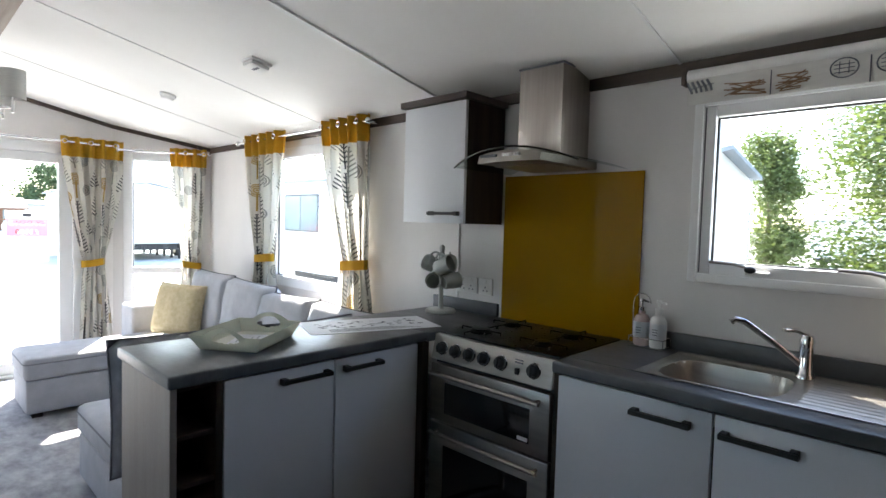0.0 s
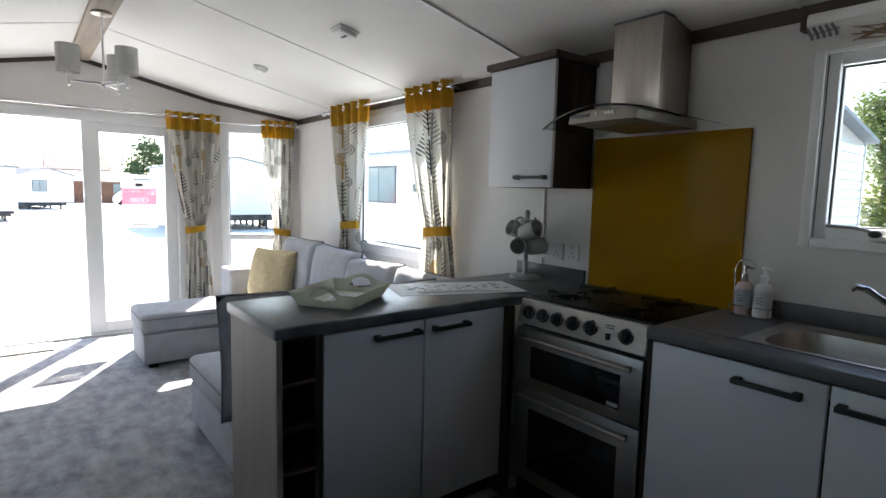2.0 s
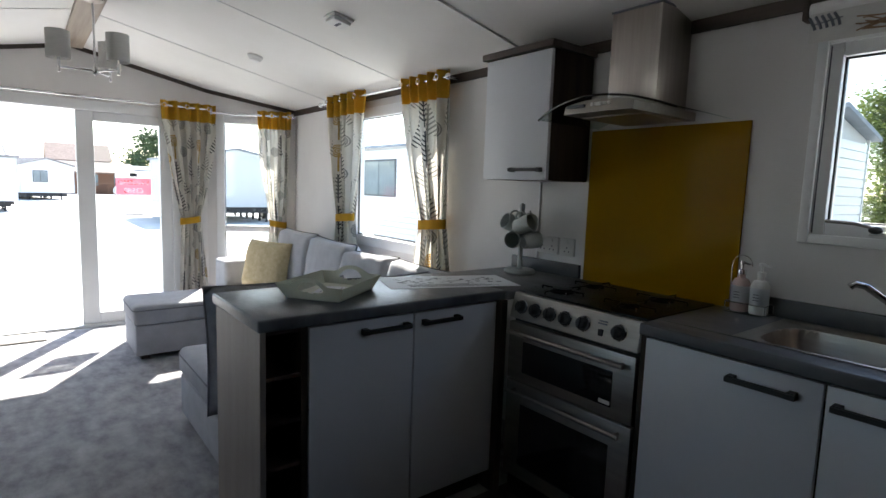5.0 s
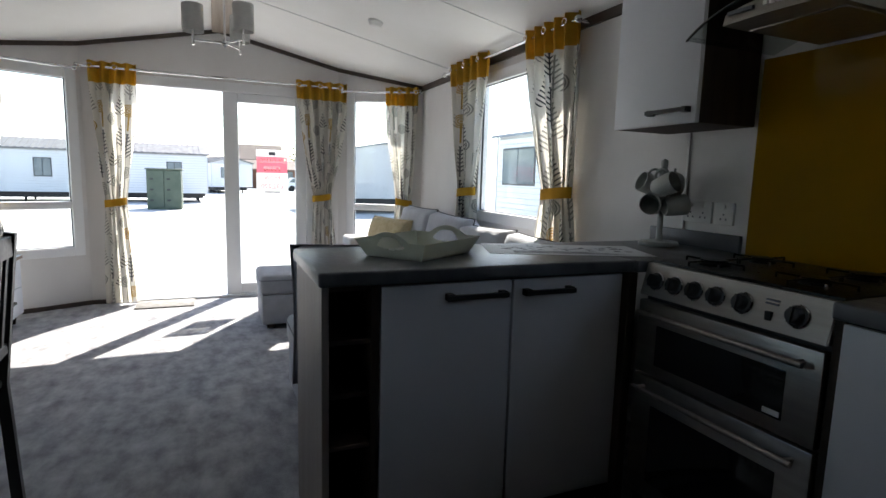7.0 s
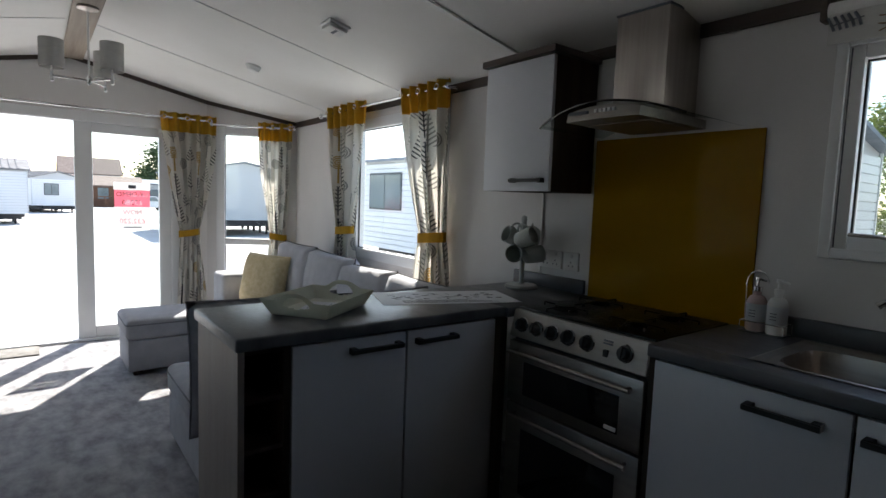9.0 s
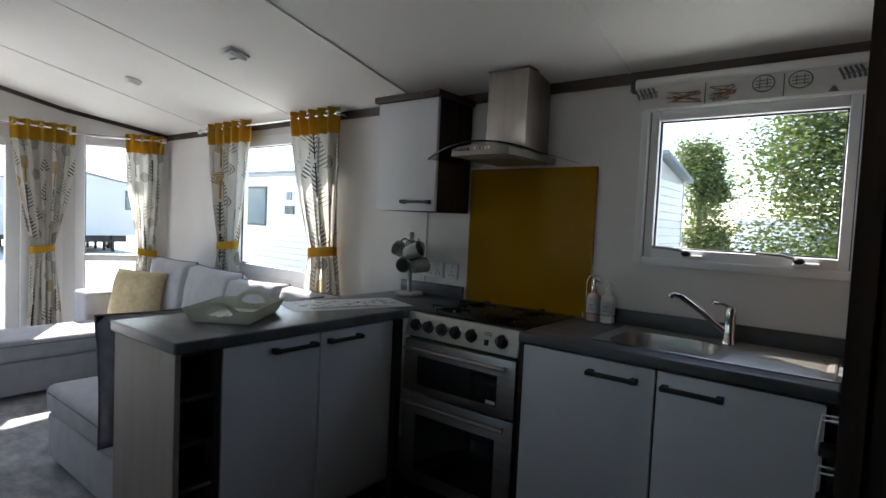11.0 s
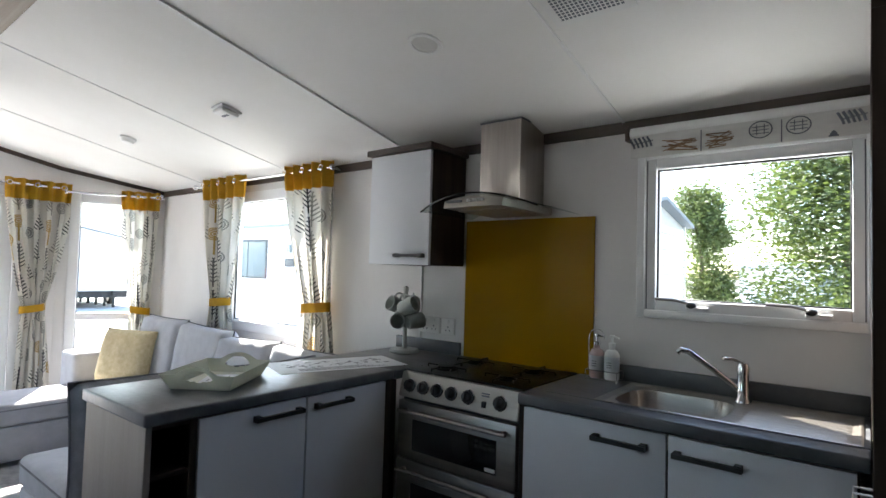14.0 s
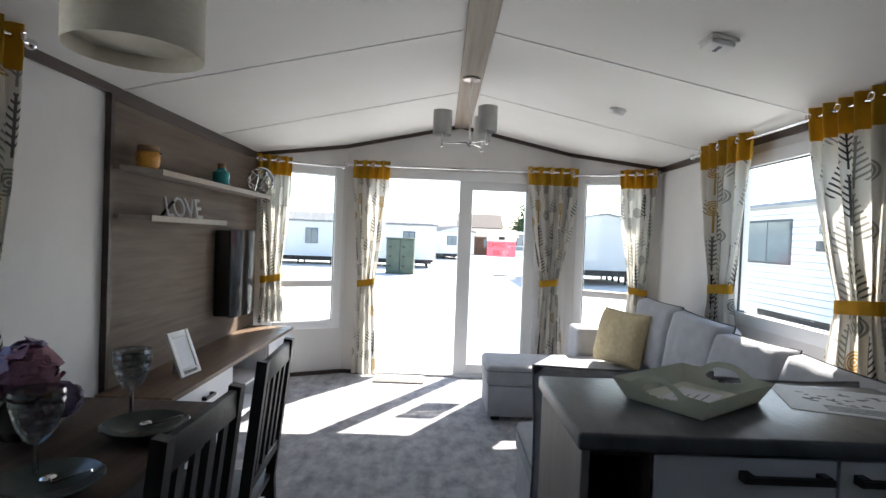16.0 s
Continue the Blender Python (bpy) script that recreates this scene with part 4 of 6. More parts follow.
# lens-shaped steel body under the glass
bm = bmesh.new()
rings = []
for i in range(25):
    u = (i / 24 * 2 - 1) * 0.5
    x, zt, zb = HX + u * HW, hood_top(u) - 0.009, hood_top(0.9) - 0.006
    zb = min(zb, zt - 0.002)
    rings.append([bm.verts.new(p) for p in ((x, hood_front(u) + 0.012, zb), (x, hood_front(u) + 0.020, zt), (x, YN - 0.006, zt), (x, YN - 0.006, zb))])
for a, b in zip(rings, rings[1:]):
    for j in range(4):
        bm.faces.new((a[j], b[j], b[(j + 1) % 4], a[(j + 1) % 4]))
bm.faces.new(rings[0])
bm.faces.new(rings[-1][::-1])
body = part("body", bm, M_STEELH, hd)
ZB = hood_top(0.9) - 0.006
part("filter", rbox(HX - 0.135, HX + 0.135, 2.45, YN - 0.05, ZB - 0.006, ZB - 0.001, 0.002, 1), M_STEEL, body, "ribbed steel grease filter")
part("top_plate", rbox(-1.217, -0.996, 2.568, YN - 0.004, 2.0125, 2.019, 0.001, 1), M_INK, hd)
for k in range(5):
    part("button", rbox(HX - 0.015 + k * 0.018, HX - 0.003 + k * 0.018, 2.342, 2.352, 1.620, 1.632, 0.001, 1), M_PLASTIC, body)
part("name_shape", rbox(HX - 0.125, HX - 0.045, 2.343, 2.353, 1.620, 1.630, 0.0006, 1), M_INK, body)
bm = bmesh.new()
rows = []
for i in range(31):
    u = i / 30 * 2 - 1
    f = hood_front(u)
    rows.append([bm.verts.new((HX + u * HW, y, hood_top(u))) for y in (f, (f + YN) / 2, YN - 0.012)])
for a, b in zip(rows, rows[1:]):
    for j in range(2):
        bm.faces.new((a[j], b[j], b[j + 1], a[j + 1]))
bmesh.ops.solidify(bm, geom=bm.faces[:], thickness=0.006)
part("canopy", bm, M_HOODGLASS, hd, "curved smoked glass canopy", 40)
bm = bmesh.new()
pipe(bm, [(HX + u * HW, hood_front(u) - 0.003, hood_top(u)) for u in [i / 12 - 1 for i in range(25)]], 0.004, 8)
part("canopy_edge", bm, M_OVENGLASS, hd)

# wall cabinet
wc = thing("wall_cabinet", "dark wood wall cabinet with a plain white door", "cabinet", (-1.65, 2.65, 1.36))
part("body", rbox(-1.853, -1.448, 2.513, YN - 0.017, 1.352, 1.915, 0.002, 1), M_DARKWOOD, wc)
dr = part("door", rbox(-1.853, -1.448, 2.492, 2.511, 1.352, 1.912, 0.002, 2), M_DOOR, wc)
bar_handle(dr, (-1.655, 2.492, 1.397), (-1.467, 2.492, 1.397), (0, -0.024, 0))
part("cornice", rbox(-1.872, -1.43, 2.472, YN - 0.017, 1.916, 1.946, 0.003, 1), M_TRIM, wc)
solo("cable_cover", rbox(-1.752, -1.738, YN - 0.009, YN - 0.001, 0.956, 1.354, 0.002, 1), M_PLASTIC, "slim white cable cover strip below the wall cabinet", "cable cover", kind="structure")

# sockets
for x0, x1, two in ((-1.742, -1.602, True), (-1.588, -1.503, False)):
    s = thing("wall_socket", "white double wall socket" if two else "white single switched wall outlet", "socket", (x0, YN, 1.02))
    pl = part("plate", rbox(x0, x1, YN - 0.012, YN - 0.001, 0.99, 1.075, 0.003, 2), M_PLASTIC, s)
    for cx in ((x0 + 0.04, x1 - 0.04) if two else ((x0 + x1) / 2,)):
        part("switch", rbox(cx - 0.008, cx + 0.008, YN - 0.017, YN - 0.010, 1.052, 1.067, 0.001, 1), M_PLASTIC, pl)
        for dx, dz in ((-0.012, 0.0), (0.012, 0.0), (0, 0.018)):
            part("slot", rbox(cx + dx - 0.003, cx + dx + 0.003, YN - 0.0135, YN - 0.011, 1.008 + dz, 1.015 + dz, 0.0005, 1), M_INK, pl)

# roller blind
bl = thing("roller_blind", "rolled up white blind with a printed lower band", "blind", (-0.2, YN - 0.05, 1.9))
bm = bmesh.new()
tube(bm, (-0.575, YN - 0.042, 1.918), (0.236, YN - 0.042, 1.918), 0.026, seg=20)
part("roll", bm, M_PLASTIC, bl)
for x in (-0.588, ):
    part("bracket", rbox(x - 0.006, x + 0.012, YN - 0.07, YN - 0.018, 1.888, 1.95, 0.003, 2), M_TRIM, bl)
fab = part("fabric", rbox(-0.57, 0.236, YN - 0.064, YN - 0.061, 1.812, 1.905, 0.001, 1), M_SHADE, bl, "pale printed blind cloth")
# printed motifs on the blind
YB = YN - 0.0652


def motif(lines, mat, thick=0.0016):
    bm = bmesh.new()
    for p, q in lines:
        tube(bm, (p[0], YB, p[1]), (q[0], YB, q[1]), thick, seg=5)
    part("motif", bm, mat, fab)


rnd = random.Random(21)
for x0, x1 in ((-0.445, -0.305), (-0.295, -0.185)):
    ls = []
    for k in range(12):
        za, zb = rnd.uniform(1.820, 1.880), rnd.uniform(1.820, 1.880)
        ls.append(((x0 + rnd.uniform(0, 0.03), za), (x1 - rnd.uniform(0, 0.03), zb)))
    motif(ls, M_CORK, 0.002)
for x in (-0.300, -0.037):
    motif([((x, 1.814), (x, 1.895))], M_INK, 0.002)
for cx in (-0.102, 0.013):
    ring = [(cx + 0.036 * math.cos(2 * math.pi * k / 16), 1.868 + 0.030 * math.sin(2 * math.pi * k / 16)) for k in range(17)]
    motif(list(zip(ring, ring[1:])), M_INK, 0.0022)
    motif([((cx - 0.026, 1.855 + k * 0.012), (cx + 0.026, 1.855 + k * 0.012)) for k in range(3)] + [((cx + dx, 1.850), (cx + dx, 1.888)) for dx in (-0.012, 0.012)], M_INK)
for cx, sp in ((-0.565, 0.085), (0.130, 0.072)):
    motif([((cx, 1.868), (cx + sp, 1.880))], M_INK, 0.002)
    for k in range(5):
        x = cx + sp * (k + 0.3) / 5
        motif([((x, 1.869 + k * 0.002), (x - 0.012, 1.893 + k * 0.001)), ((x, 1.869 + k * 0.002), (x + 0.006, 1.852 + k * 0.001))], M_INK, 0.0045)
motif([((0.10 + 0.004 * k, 1.815), (0.10 + 0.004 * k, 1.815 + 0.02 * math.sin(math.pi * (k + 0.5) / 7))) for k in range(7)], M_INK, 0.0025)

# mug tree
mt_ = thing("mug_tree", "grey painted mug tree standing on the worktop", "mug tree", (-1.735, 2.66, 0.89))
bm = bmesh.new()
lathe(bm, ((0, 0), (0.078, 0), (0.08, 0.008), (0.074, 0.018), (0.016, 0.02), (0.012, 0.03), (0.0115, 0.31), (0.014, 0.33), (0.013, 0.345), (0.0, 0.352)), -1.735, 2.66, 0.89)
part("stand", bm, M_MUG, mt_)
for k in range(6):
    a = k * math.pi / 3 + 0.4
    z = 1.14 if k % 2 else 1.06
    bm = bmesh.new()
    tube(bm, (-1.735, 2.66, z), (-1.735 + 0.062 * math.cos(a), 2.66 + 0.062 * math.sin(a), z + 0.045), 0.005)
    part("peg", bm, M_MUG, mt_)
    mg = thing("mug", "pale grey glazed mug hanging on the mug tree", "mug", (-1.735, 2.66, z), "mugs on the tree")
    bm = bmesh.new()
    mm = Matrix.Translation((-1.735 + 0.052 * math.cos(a), 2.66 + 0.052 * math.sin(a), z - 0.005)) @ Matrix.Rotation(a + 0.9, 4, "Z") @ Matrix.Rotation(radians(68 if k % 2 else 82), 4, "Y") @ Matrix.Translation((0, 0, -0.045))
    lathe(bm, ((0, 0), (0.03, 0.0), (0.037, 0.008), (0.041, 0.05), (0.042, 0.09), (0.039, 0.09), (0.037, 0.05), (0.033, 0.012), (0, 0.008)), m=mm, seg=22)
    cup = part("cup", bm, M_MUG, mg)
    bm = bmesh.new()
    pts = [mm @ Vector((-0.040 - 0.028 * math.sin(t), 0, 0.045 + 0.028 * math.cos(t))) for t in [math.pi * i / 10 for i in range(11)]]
    pipe(bm, pts, 0.005, 8)
    part("handle", bm, M_MUG, mg)

# soap bottles in a wire caddy
cd = thing("wire_caddy", "thin wire caddy for two soap bottles", "caddy", (-0.67, 2.73, 0.89))
bm = bmesh.new()
cx0, cx1, cy0, cy1 = -0.735, -0.60, 2.695, 2.77
for z in (0.894, 0.93):
    pipe(bm, [(cx0, cy0, z), (cx1, cy0, z), (cx1, cy1, z), (cx0, cy1, z), (cx0, cy0, z)], 0.002, 6)
for x in (cx0, cx1):
    for y in (cy0, cy1):
        tube(bm, (x, y, 0.89), (x, y, 0.93), 0.002, seg=6)
pipe(bm, [(cx0, 2.73, 0.93), (cx0, 2.73, 1.06)] + [(cx0 + 0.035 - 0.035 * math.cos(t), 2.73, 1.06 + 0.04 * math.sin(t)) for t in [math.pi * i / 8 for i in range(9)]], 0.002, 6)
part("frame", bm, M_CHROME, cd)
for i, x in enumerate((-0.70, -0.635)):
    sb = thing("soap_bottle", "clear soap bottle with a white label and chrome pump", "bottle", (x, 2.732, 0.896), "soap bottles")
    bm = bmesh.new()
    lathe(bm, ((0, 0), (0.028, 0), (0.031, 0.005), (0.031, 0.10), (0.022, 0.118), (0.012, 0.122), (0.012, 0.135), (0, 0.135)), x, 2.732, 0.896)
    bt = part("bottle", bm, M_SOAP if i == 0 else M_PLASTIC, sb)
    bm = bmesh.new()
    arc = [radians(215 + 12 * k) for k in range(13)]
    lo = [bm.verts.new((x + 0.0318 * math.cos(a), 2.732 + 0.0318 * math.sin(a), 0.930)) for a in arc]
    hi = [bm.verts.new((x + 0.0318 * math.cos(a), 2.732 + 0.0318 * math.sin(a), 0.990)) for a in arc]
    for k in range(12):
        bm.faces.new((lo[k], lo[k + 1], hi[k + 1], hi[k]))
    bmesh.ops.solidify(bm, geom=bm.faces[:], thickness=0.0006)
    lb_ = part("label", bm, M_PAPER, bt, "white bottle label")
    for dz in (0.05, 0.06, 0.07):
        part("print_line", rbox(x - 0.01, x + 0.01, 2.6995, 2.7015, 0.896 + dz, 0.8985 + dz, 0.0004, 1), M_INK, sb)
    bm = bmesh.new()
    lathe(bm, ((0.014, 0.135), (0.014, 0.15), (0.005, 0.152), (0.005, 0.17), (0.010, 0.172), (0.010, 0.182), (0, 0.183)), x, 2.732, 0.896)
    tube(bm, (x, 2.732, 1.073), (x + 0.035, 2.715, 1.07), 0.004, seg=8)
    part("pump", bm, M_CHROME if i == 0 else M_PLASTIC, sb)

# tray with cut-out handles, turned on the worktop
def serving_tray():
    base = Vector((-1.70, 1.60, 0.891))
    t = thing("serving_tray", "sage painted wooden tray with cut-out handles on the worktop", "tray", base)
    ang = radians(126)
    m = Matrix.Translation(base) @ Matrix.Rotation(ang, 4, "Z")
    L, W, H, fl = 0.145, 0.105, 0.055, 0.028
    part("bottom", rbox(-L, L, -W, W, 0.0, 0.008, 0.002, 1, m), M_TRAY, t)

    def wallp(a, b, ao, bo, hole):
        # flared side from the bottom edge a-b up to the rim ao-bo, with an optional long hole
        bm = bmesh.new()
        n, k = 44, 16
        vs = {}
        for i in range(n + 1):
            for j in range(k + 1):
                s, h = i / n, j / k
                lo, hi = Vector(a).lerp(Vector(b), s), Vector(ao).lerp(Vector(bo), s)
                rise = 0.028 * max(0, 1 - ((s - 0.5) / 0.28) ** 2) if hole else 0
                p = lo.lerp(hi, h)
                p.z += rise * h
                vs[i, j] = bm.verts.new(p)
        for i in range(n):
            for j in range(k):
                cx, cy = (i + 0.5) / n, (j + 0.5) / k
                if hole and ((cx - 0.5) / 0.2) ** 2 + ((cy - 0.58) / 0.24) ** 2 < 1:
                    continue
                bm.faces.new((vs[i, j], vs[i + 1, j], vs[i + 1, j + 1], vs[i, j + 1]))
        bmesh.ops.solidify(bm, geom=bm.faces[:], thickness=0.009)
        bmesh.ops.transform(bm, matrix=m, verts=bm.verts[:])
        part("side", bm, M_TRAY, t)
    o = fl
    c = [(-L, -W, 0), (L, -W, 0), (L, W, 0), (-L, W, 0)]
    r = [(-L - o, -W - o, H), (L + o, -W - o, H), (L + o, W + o, H), (-L - o, W + o, H)]
    for i in range(4):
        j = (i + 1) % 4
        wallp(c[i], c[j], r[i], r[j], i in (1, 3))
    lf = thing("leaflet", "folded white leaflet lying in the tray", "leaflet", base + Vector((0, 0, 0.009)))
    part("sheet", rbox(-0.08, 0.08, -0.055, 0.055, 0.0090, 0.0105, 0.0004, 1, m @ Matrix.Rotation(0.2, 4, "Z")), M_PAPER, lf)
    for k in range(4):
        part("print_line", rbox(-0.05, 0.05 - 0.02 * k, -0.03 + k * 0.02, -0.027 + k * 0.02, 0.0107, 0.0113, 0.0002, 1, m @ Matrix.Rotation(0.2, 4, "Z")), M_INK, lf)


serving_tray()

# printed sheet on the worktop
def plan_sheet():
    base = Vector((-1.69, 2.16, 0.8905))
    s = thing("floor_plan_sheet", "large white printed plan sheet on the worktop", "paper", base)
    m = Matrix.Translation(base) @ Matrix.Rotation(radians(70), 4, "Z")
    part("sheet", rbox(-0.29, 0.29, -0.14, 0.14, 0.0, 0.0012, 0.0004, 1, m), M_PAPER, s)
    rnd = random.Random(4)
    for k in range(60):
        x, y = rnd.uniform(-0.24, 0.24), rnd.uniform(-0.05, 0.08)
        w, d = rnd.uniform(0.005, 0.026), rnd.uniform(0.004, 0.014)
        part("printed_shape", rbox(x, x + w, y, y + d, 0.0013, 0.0017, 0.0001, 1, m), M_INK, s)
    for k in range(5):
        part("print_line", rbox(-0.2, 0.2 - 0.03 * k, -0.115 + k * 0.012, -0.111 + k * 0.012, 0.0013, 0.0017, 0.0001, 1, m), M_INK, s)


plan_sheet()

# ---- ceiling fittings ----
slope = math.atan2(ZR - ZE, YN - YR)


def on_ceiling(x, y):
    return Matrix.Translation((x, y, ceil_z(y))) @ Matrix.Rotation(-slope if y > YR else slope, 4, "X") @ Matrix.Rotation(math.pi, 4, "X")


d1 = thing("smoke_alarm", "square white smoke alarm on the ceiling", "smoke alarm", (-2.47, 2.01, ceil_z(2.01)))
part("base", rbox(-0.058, 0.058, -0.058, 0.058, 0.0, 0.014, 0.004, 2, on_ceiling(-2.47, 2.01)), M_PLASTIC, d1)
part("cover", rbox(-0.05, 0.05, -0.05, 0.05, 0.015, 0.036, 0.008, 2, on_ceiling(-2.47, 2.01)), M_PLASTIC, d1)
part("grille", rbox(-0.03, 0.03, -0.008, 0.008, 0.0355, 0.037, 0.0005, 1, on_ceiling(-2.47, 2.01)), M_INK, d1)
d2 = thing("heat_detector", "small round white detector on the ceiling", "detector", (-3.67, 1.99, ceil_z(1.99)))
bm = bmesh.new()
lathe(bm, ((0, 0), (0.05, 0), (0.05, 0.014), (0.042, 0.02), (0.036, 0.034), (0.02, 0.04), (0, 0.04)), m=on_ceiling(-3.67, 1.99))
part("body", bm, M_PLASTIC, d2)
dl = thing("downlight", "round white recessed ceiling light, switched off", "downlight", (-1.07, 1.99, ceil_z(1.99)))
bm = bmesh.new()
lathe(bm, ((0.0, -0.004), (0.048, -0.004), (0.05, 0.006), (0.064, 0.006), (0.066, 0.0)), m=on_ceiling(-1.07, 1.99), seg=36)
part("trim_ring", bm, M_PLASTIC, dl)
bm = bmesh.new()
lathe(bm, ((0.0, 0.003), (0.047, 0.003), (0.047, -0.002)), m=on_ceiling(-1.07, 1.99), seg=36)
part("lens", bm, M_SHADE, dl)
vt = thing("ceiling_vent", "square white ceiling vent with a perforated cover", "vent", (-0.45, 1.96, ceil_z(1.96)))
mv = on_ceiling(-0.46, 1.97)
part("frame", rbox(-0.13, 0.13, -0.13, 0.13, 0.0, 0.008, 0.003, 1, mv), M_PLASTIC, vt)
bm = bmesh.new()
for i in range(15):
    for j in range(15):
        box(bm, -0.1 + i * 0.0137, -0.0915 + i * 0.0137, -0.1 + j * 0.0137, -0.0915 + j * 0.0137, 0.0078, 0.0088, mv)
tagged(part("perforation", bm, M_INK, vt), kind="stuff")

# three arm ceiling lamp
LYY = YR + 0.016
lp = thing("ceiling_lamp", "three arm chrome ceiling lamp with pale drum shades", "ceiling lamp", (-3.70, LYY, 2.325))
LXX = -3.70
bm = bmesh.new()
lathe(bm, ((0, 0), (0.055, 0), (0.055, -0.012), (0.03, -0.022), (0.0, -0.024)), LXX, LYY, 2.325)
part("rose", bm, M_STEEL, lp)
bm = bmesh.new()
tube(bm, (LXX, LYY, 2.31), (LXX, LYY, 1.915), 0.0065)
lathe(bm, ((0, -0.03), (0.012, -0.02), (0.018, 0), (0.012, 0.02), (0, 0.03)), LXX, LYY, 1.915, 16)
part("stem", bm, M_CHROME, lp)
for a in (radians(268), radians(35), radians(148)):
    ex, ey = LXX + 0.175 * math.cos(a), LYY + 0.175 * math.sin(a)
    bm = bmesh.new()
    tube(bm, (LXX, LYY, 1.915), (ex, ey, 1.915), 0.006)
    tube(bm, (ex, ey, 1.885), (ex, ey, 1.99), 0.008)
    arm = part("arm", bm, M_CHROME, lp)
    bm = bmesh.new()
    lathe(bm, ((0.058, 0.0), (0.060, 0.0), (0.060, 0.155), (0.058, 0.155), (0.058, 0.0)), ex, ey, 1.96)
    part("shade", bm, M_SHADE, arm, "pale grey drum shade")
    bm = bmesh.new()
    for s in range(3):
        b = a + s * 2 * math.pi / 3
        tube(bm, (ex, ey, 1.985), (ex + 0.058 * math.cos(b), ey + 0.058 * math.sin(b), 1.985), 0.002, seg=6)
    part("spider", bm, M_CHROME, arm)

# pendant over the table
pd = thing("pendant_lamp", "large cream drum pendant lamp over the dining table", "pendant lamp", (-1.78, 0.03, 1.79))
bm = bmesh.new()
lathe(bm, ((0.174, 0.0), (0.177, 0.0), (0.177, 0.22), (0.174, 0.22), (0.174, 0.0)), -1.78, 0.03, 1.785, 48)
part("shade", bm, M_CREAMSHADE, pd)
bm = bmesh.new()
lathe(bm, ((0.0, 0.045), (0.173, 0.045), (0.173, 0.048), (0, 0.048)), -1.78, 0.03, 1.785, 48)
part("diffuser", bm, M_CREAMSHADE, pd)
bm = bmesh.new()
tube(bm, (-1.78, 0.03, 1.99), (-1.78, 0.03, ceil_z(0.03)), 0.004, seg=8)
lathe(bm, ((0.045, 0), (0.045, -0.02), (0, -0.03)), -1.78, 0.03, ceil_z(0.03))
part("cord", bm, M_PLASTIC, pd)

# ---- sofa ----
sf = thing("corner_sofa", "pale grey corner sofa with a chaise and loose back cushions", "sofa", (-3.4, 2.2, 0))


def block(nm, x0, x1, y0, y1, z0, z1, r=0.03, lab="", piping=False):
    p = part(nm, rbox(x0, x1, y0, y1, z0, z1, r, 4), M_SOFA, sf, lab, 50)
    if piping:
        bm = bmesh.new()
        k = 0.006
        k, zp = 0.002, z1 - 0.035
        e = 0.012
        pts = []
        for cx, cy, a0 in ((x1 - 0.035, y1 - 0.035, 0), (x0 + 0.035, y1 - 0.035, 90), (x0 + 0.035, y0 + 0.035, 180), (x1 - 0.035, y0 + 0.035, 270)):
            for q in range(5):
                an = radians(a0 + 22.5 * q)
                pts.append((cx + 0.035 * math.cos(an), cy + 0.035 * math.sin(an), zp))
        pipe(bm, pts + pts[:1], 0.0045, 6)
        # the piping is sofa grey; darker cloth puts its shadow into the colour
        part("piping", bm, M_VELVET, p)
    return p


block("chaise_base", -4.56, -4.08, 1.275, 2.72, 0.035, 0.255, 0.012)
block("chaise_seat", -4.575, -4.065, 1.262, 2.50, 0.257, 0.40, 0.035, piping=True)
block("seat_base", -4.075, -1.935, 2.03, 2.72, 0.035, 0.255, 0.012)
block("seat_cushion", -4.06, -3.52, 2.00, 2.52, 0.257, 0.40, 0.035)
block("seat_cushion", -3.51, -2.965, 2.00, 2.52, 0.257, 0.40, 0.035)
block("end_base", -2.945, -1.935, 1.325, 2.02, 0.035, 0.255, 0.012)
block("end_seat", -2.958, -2.06, 1.315, 2.53, 0.257, 0.40, 0.035, piping=True)
block("arm", -4.88, -4.585, 2.03, 2.72, 0.035, 0.61, 0.03)
block("back_frame", -4.76, -1.93, 2.56, 2.74, 0.257, 0.66, 0.03)
block("end_back", -1.985, -1.925, 1.34, 2.55, 0.257, 0.70, 0.03)
for x, y in ((-4.50, 1.34), (-4.14, 1.34), (-4.50, 2.66), (-2.88, 1.40), (-2.0, 1.40), (-2.0, 2.66)):
    part("foot", rbox(x - 0.03, x + 0.03, y - 0.03, y + 0.03, 0.001, 0.034, 0.004, 1), M_DARKWOOD, sf)
bm = bmesh.new()
box(bm, -2.947, -2.945, 1.45, 1.52, 0.08, 0.13)
part("care_tag", bm, M_PAPER, sf, "small white care tag")


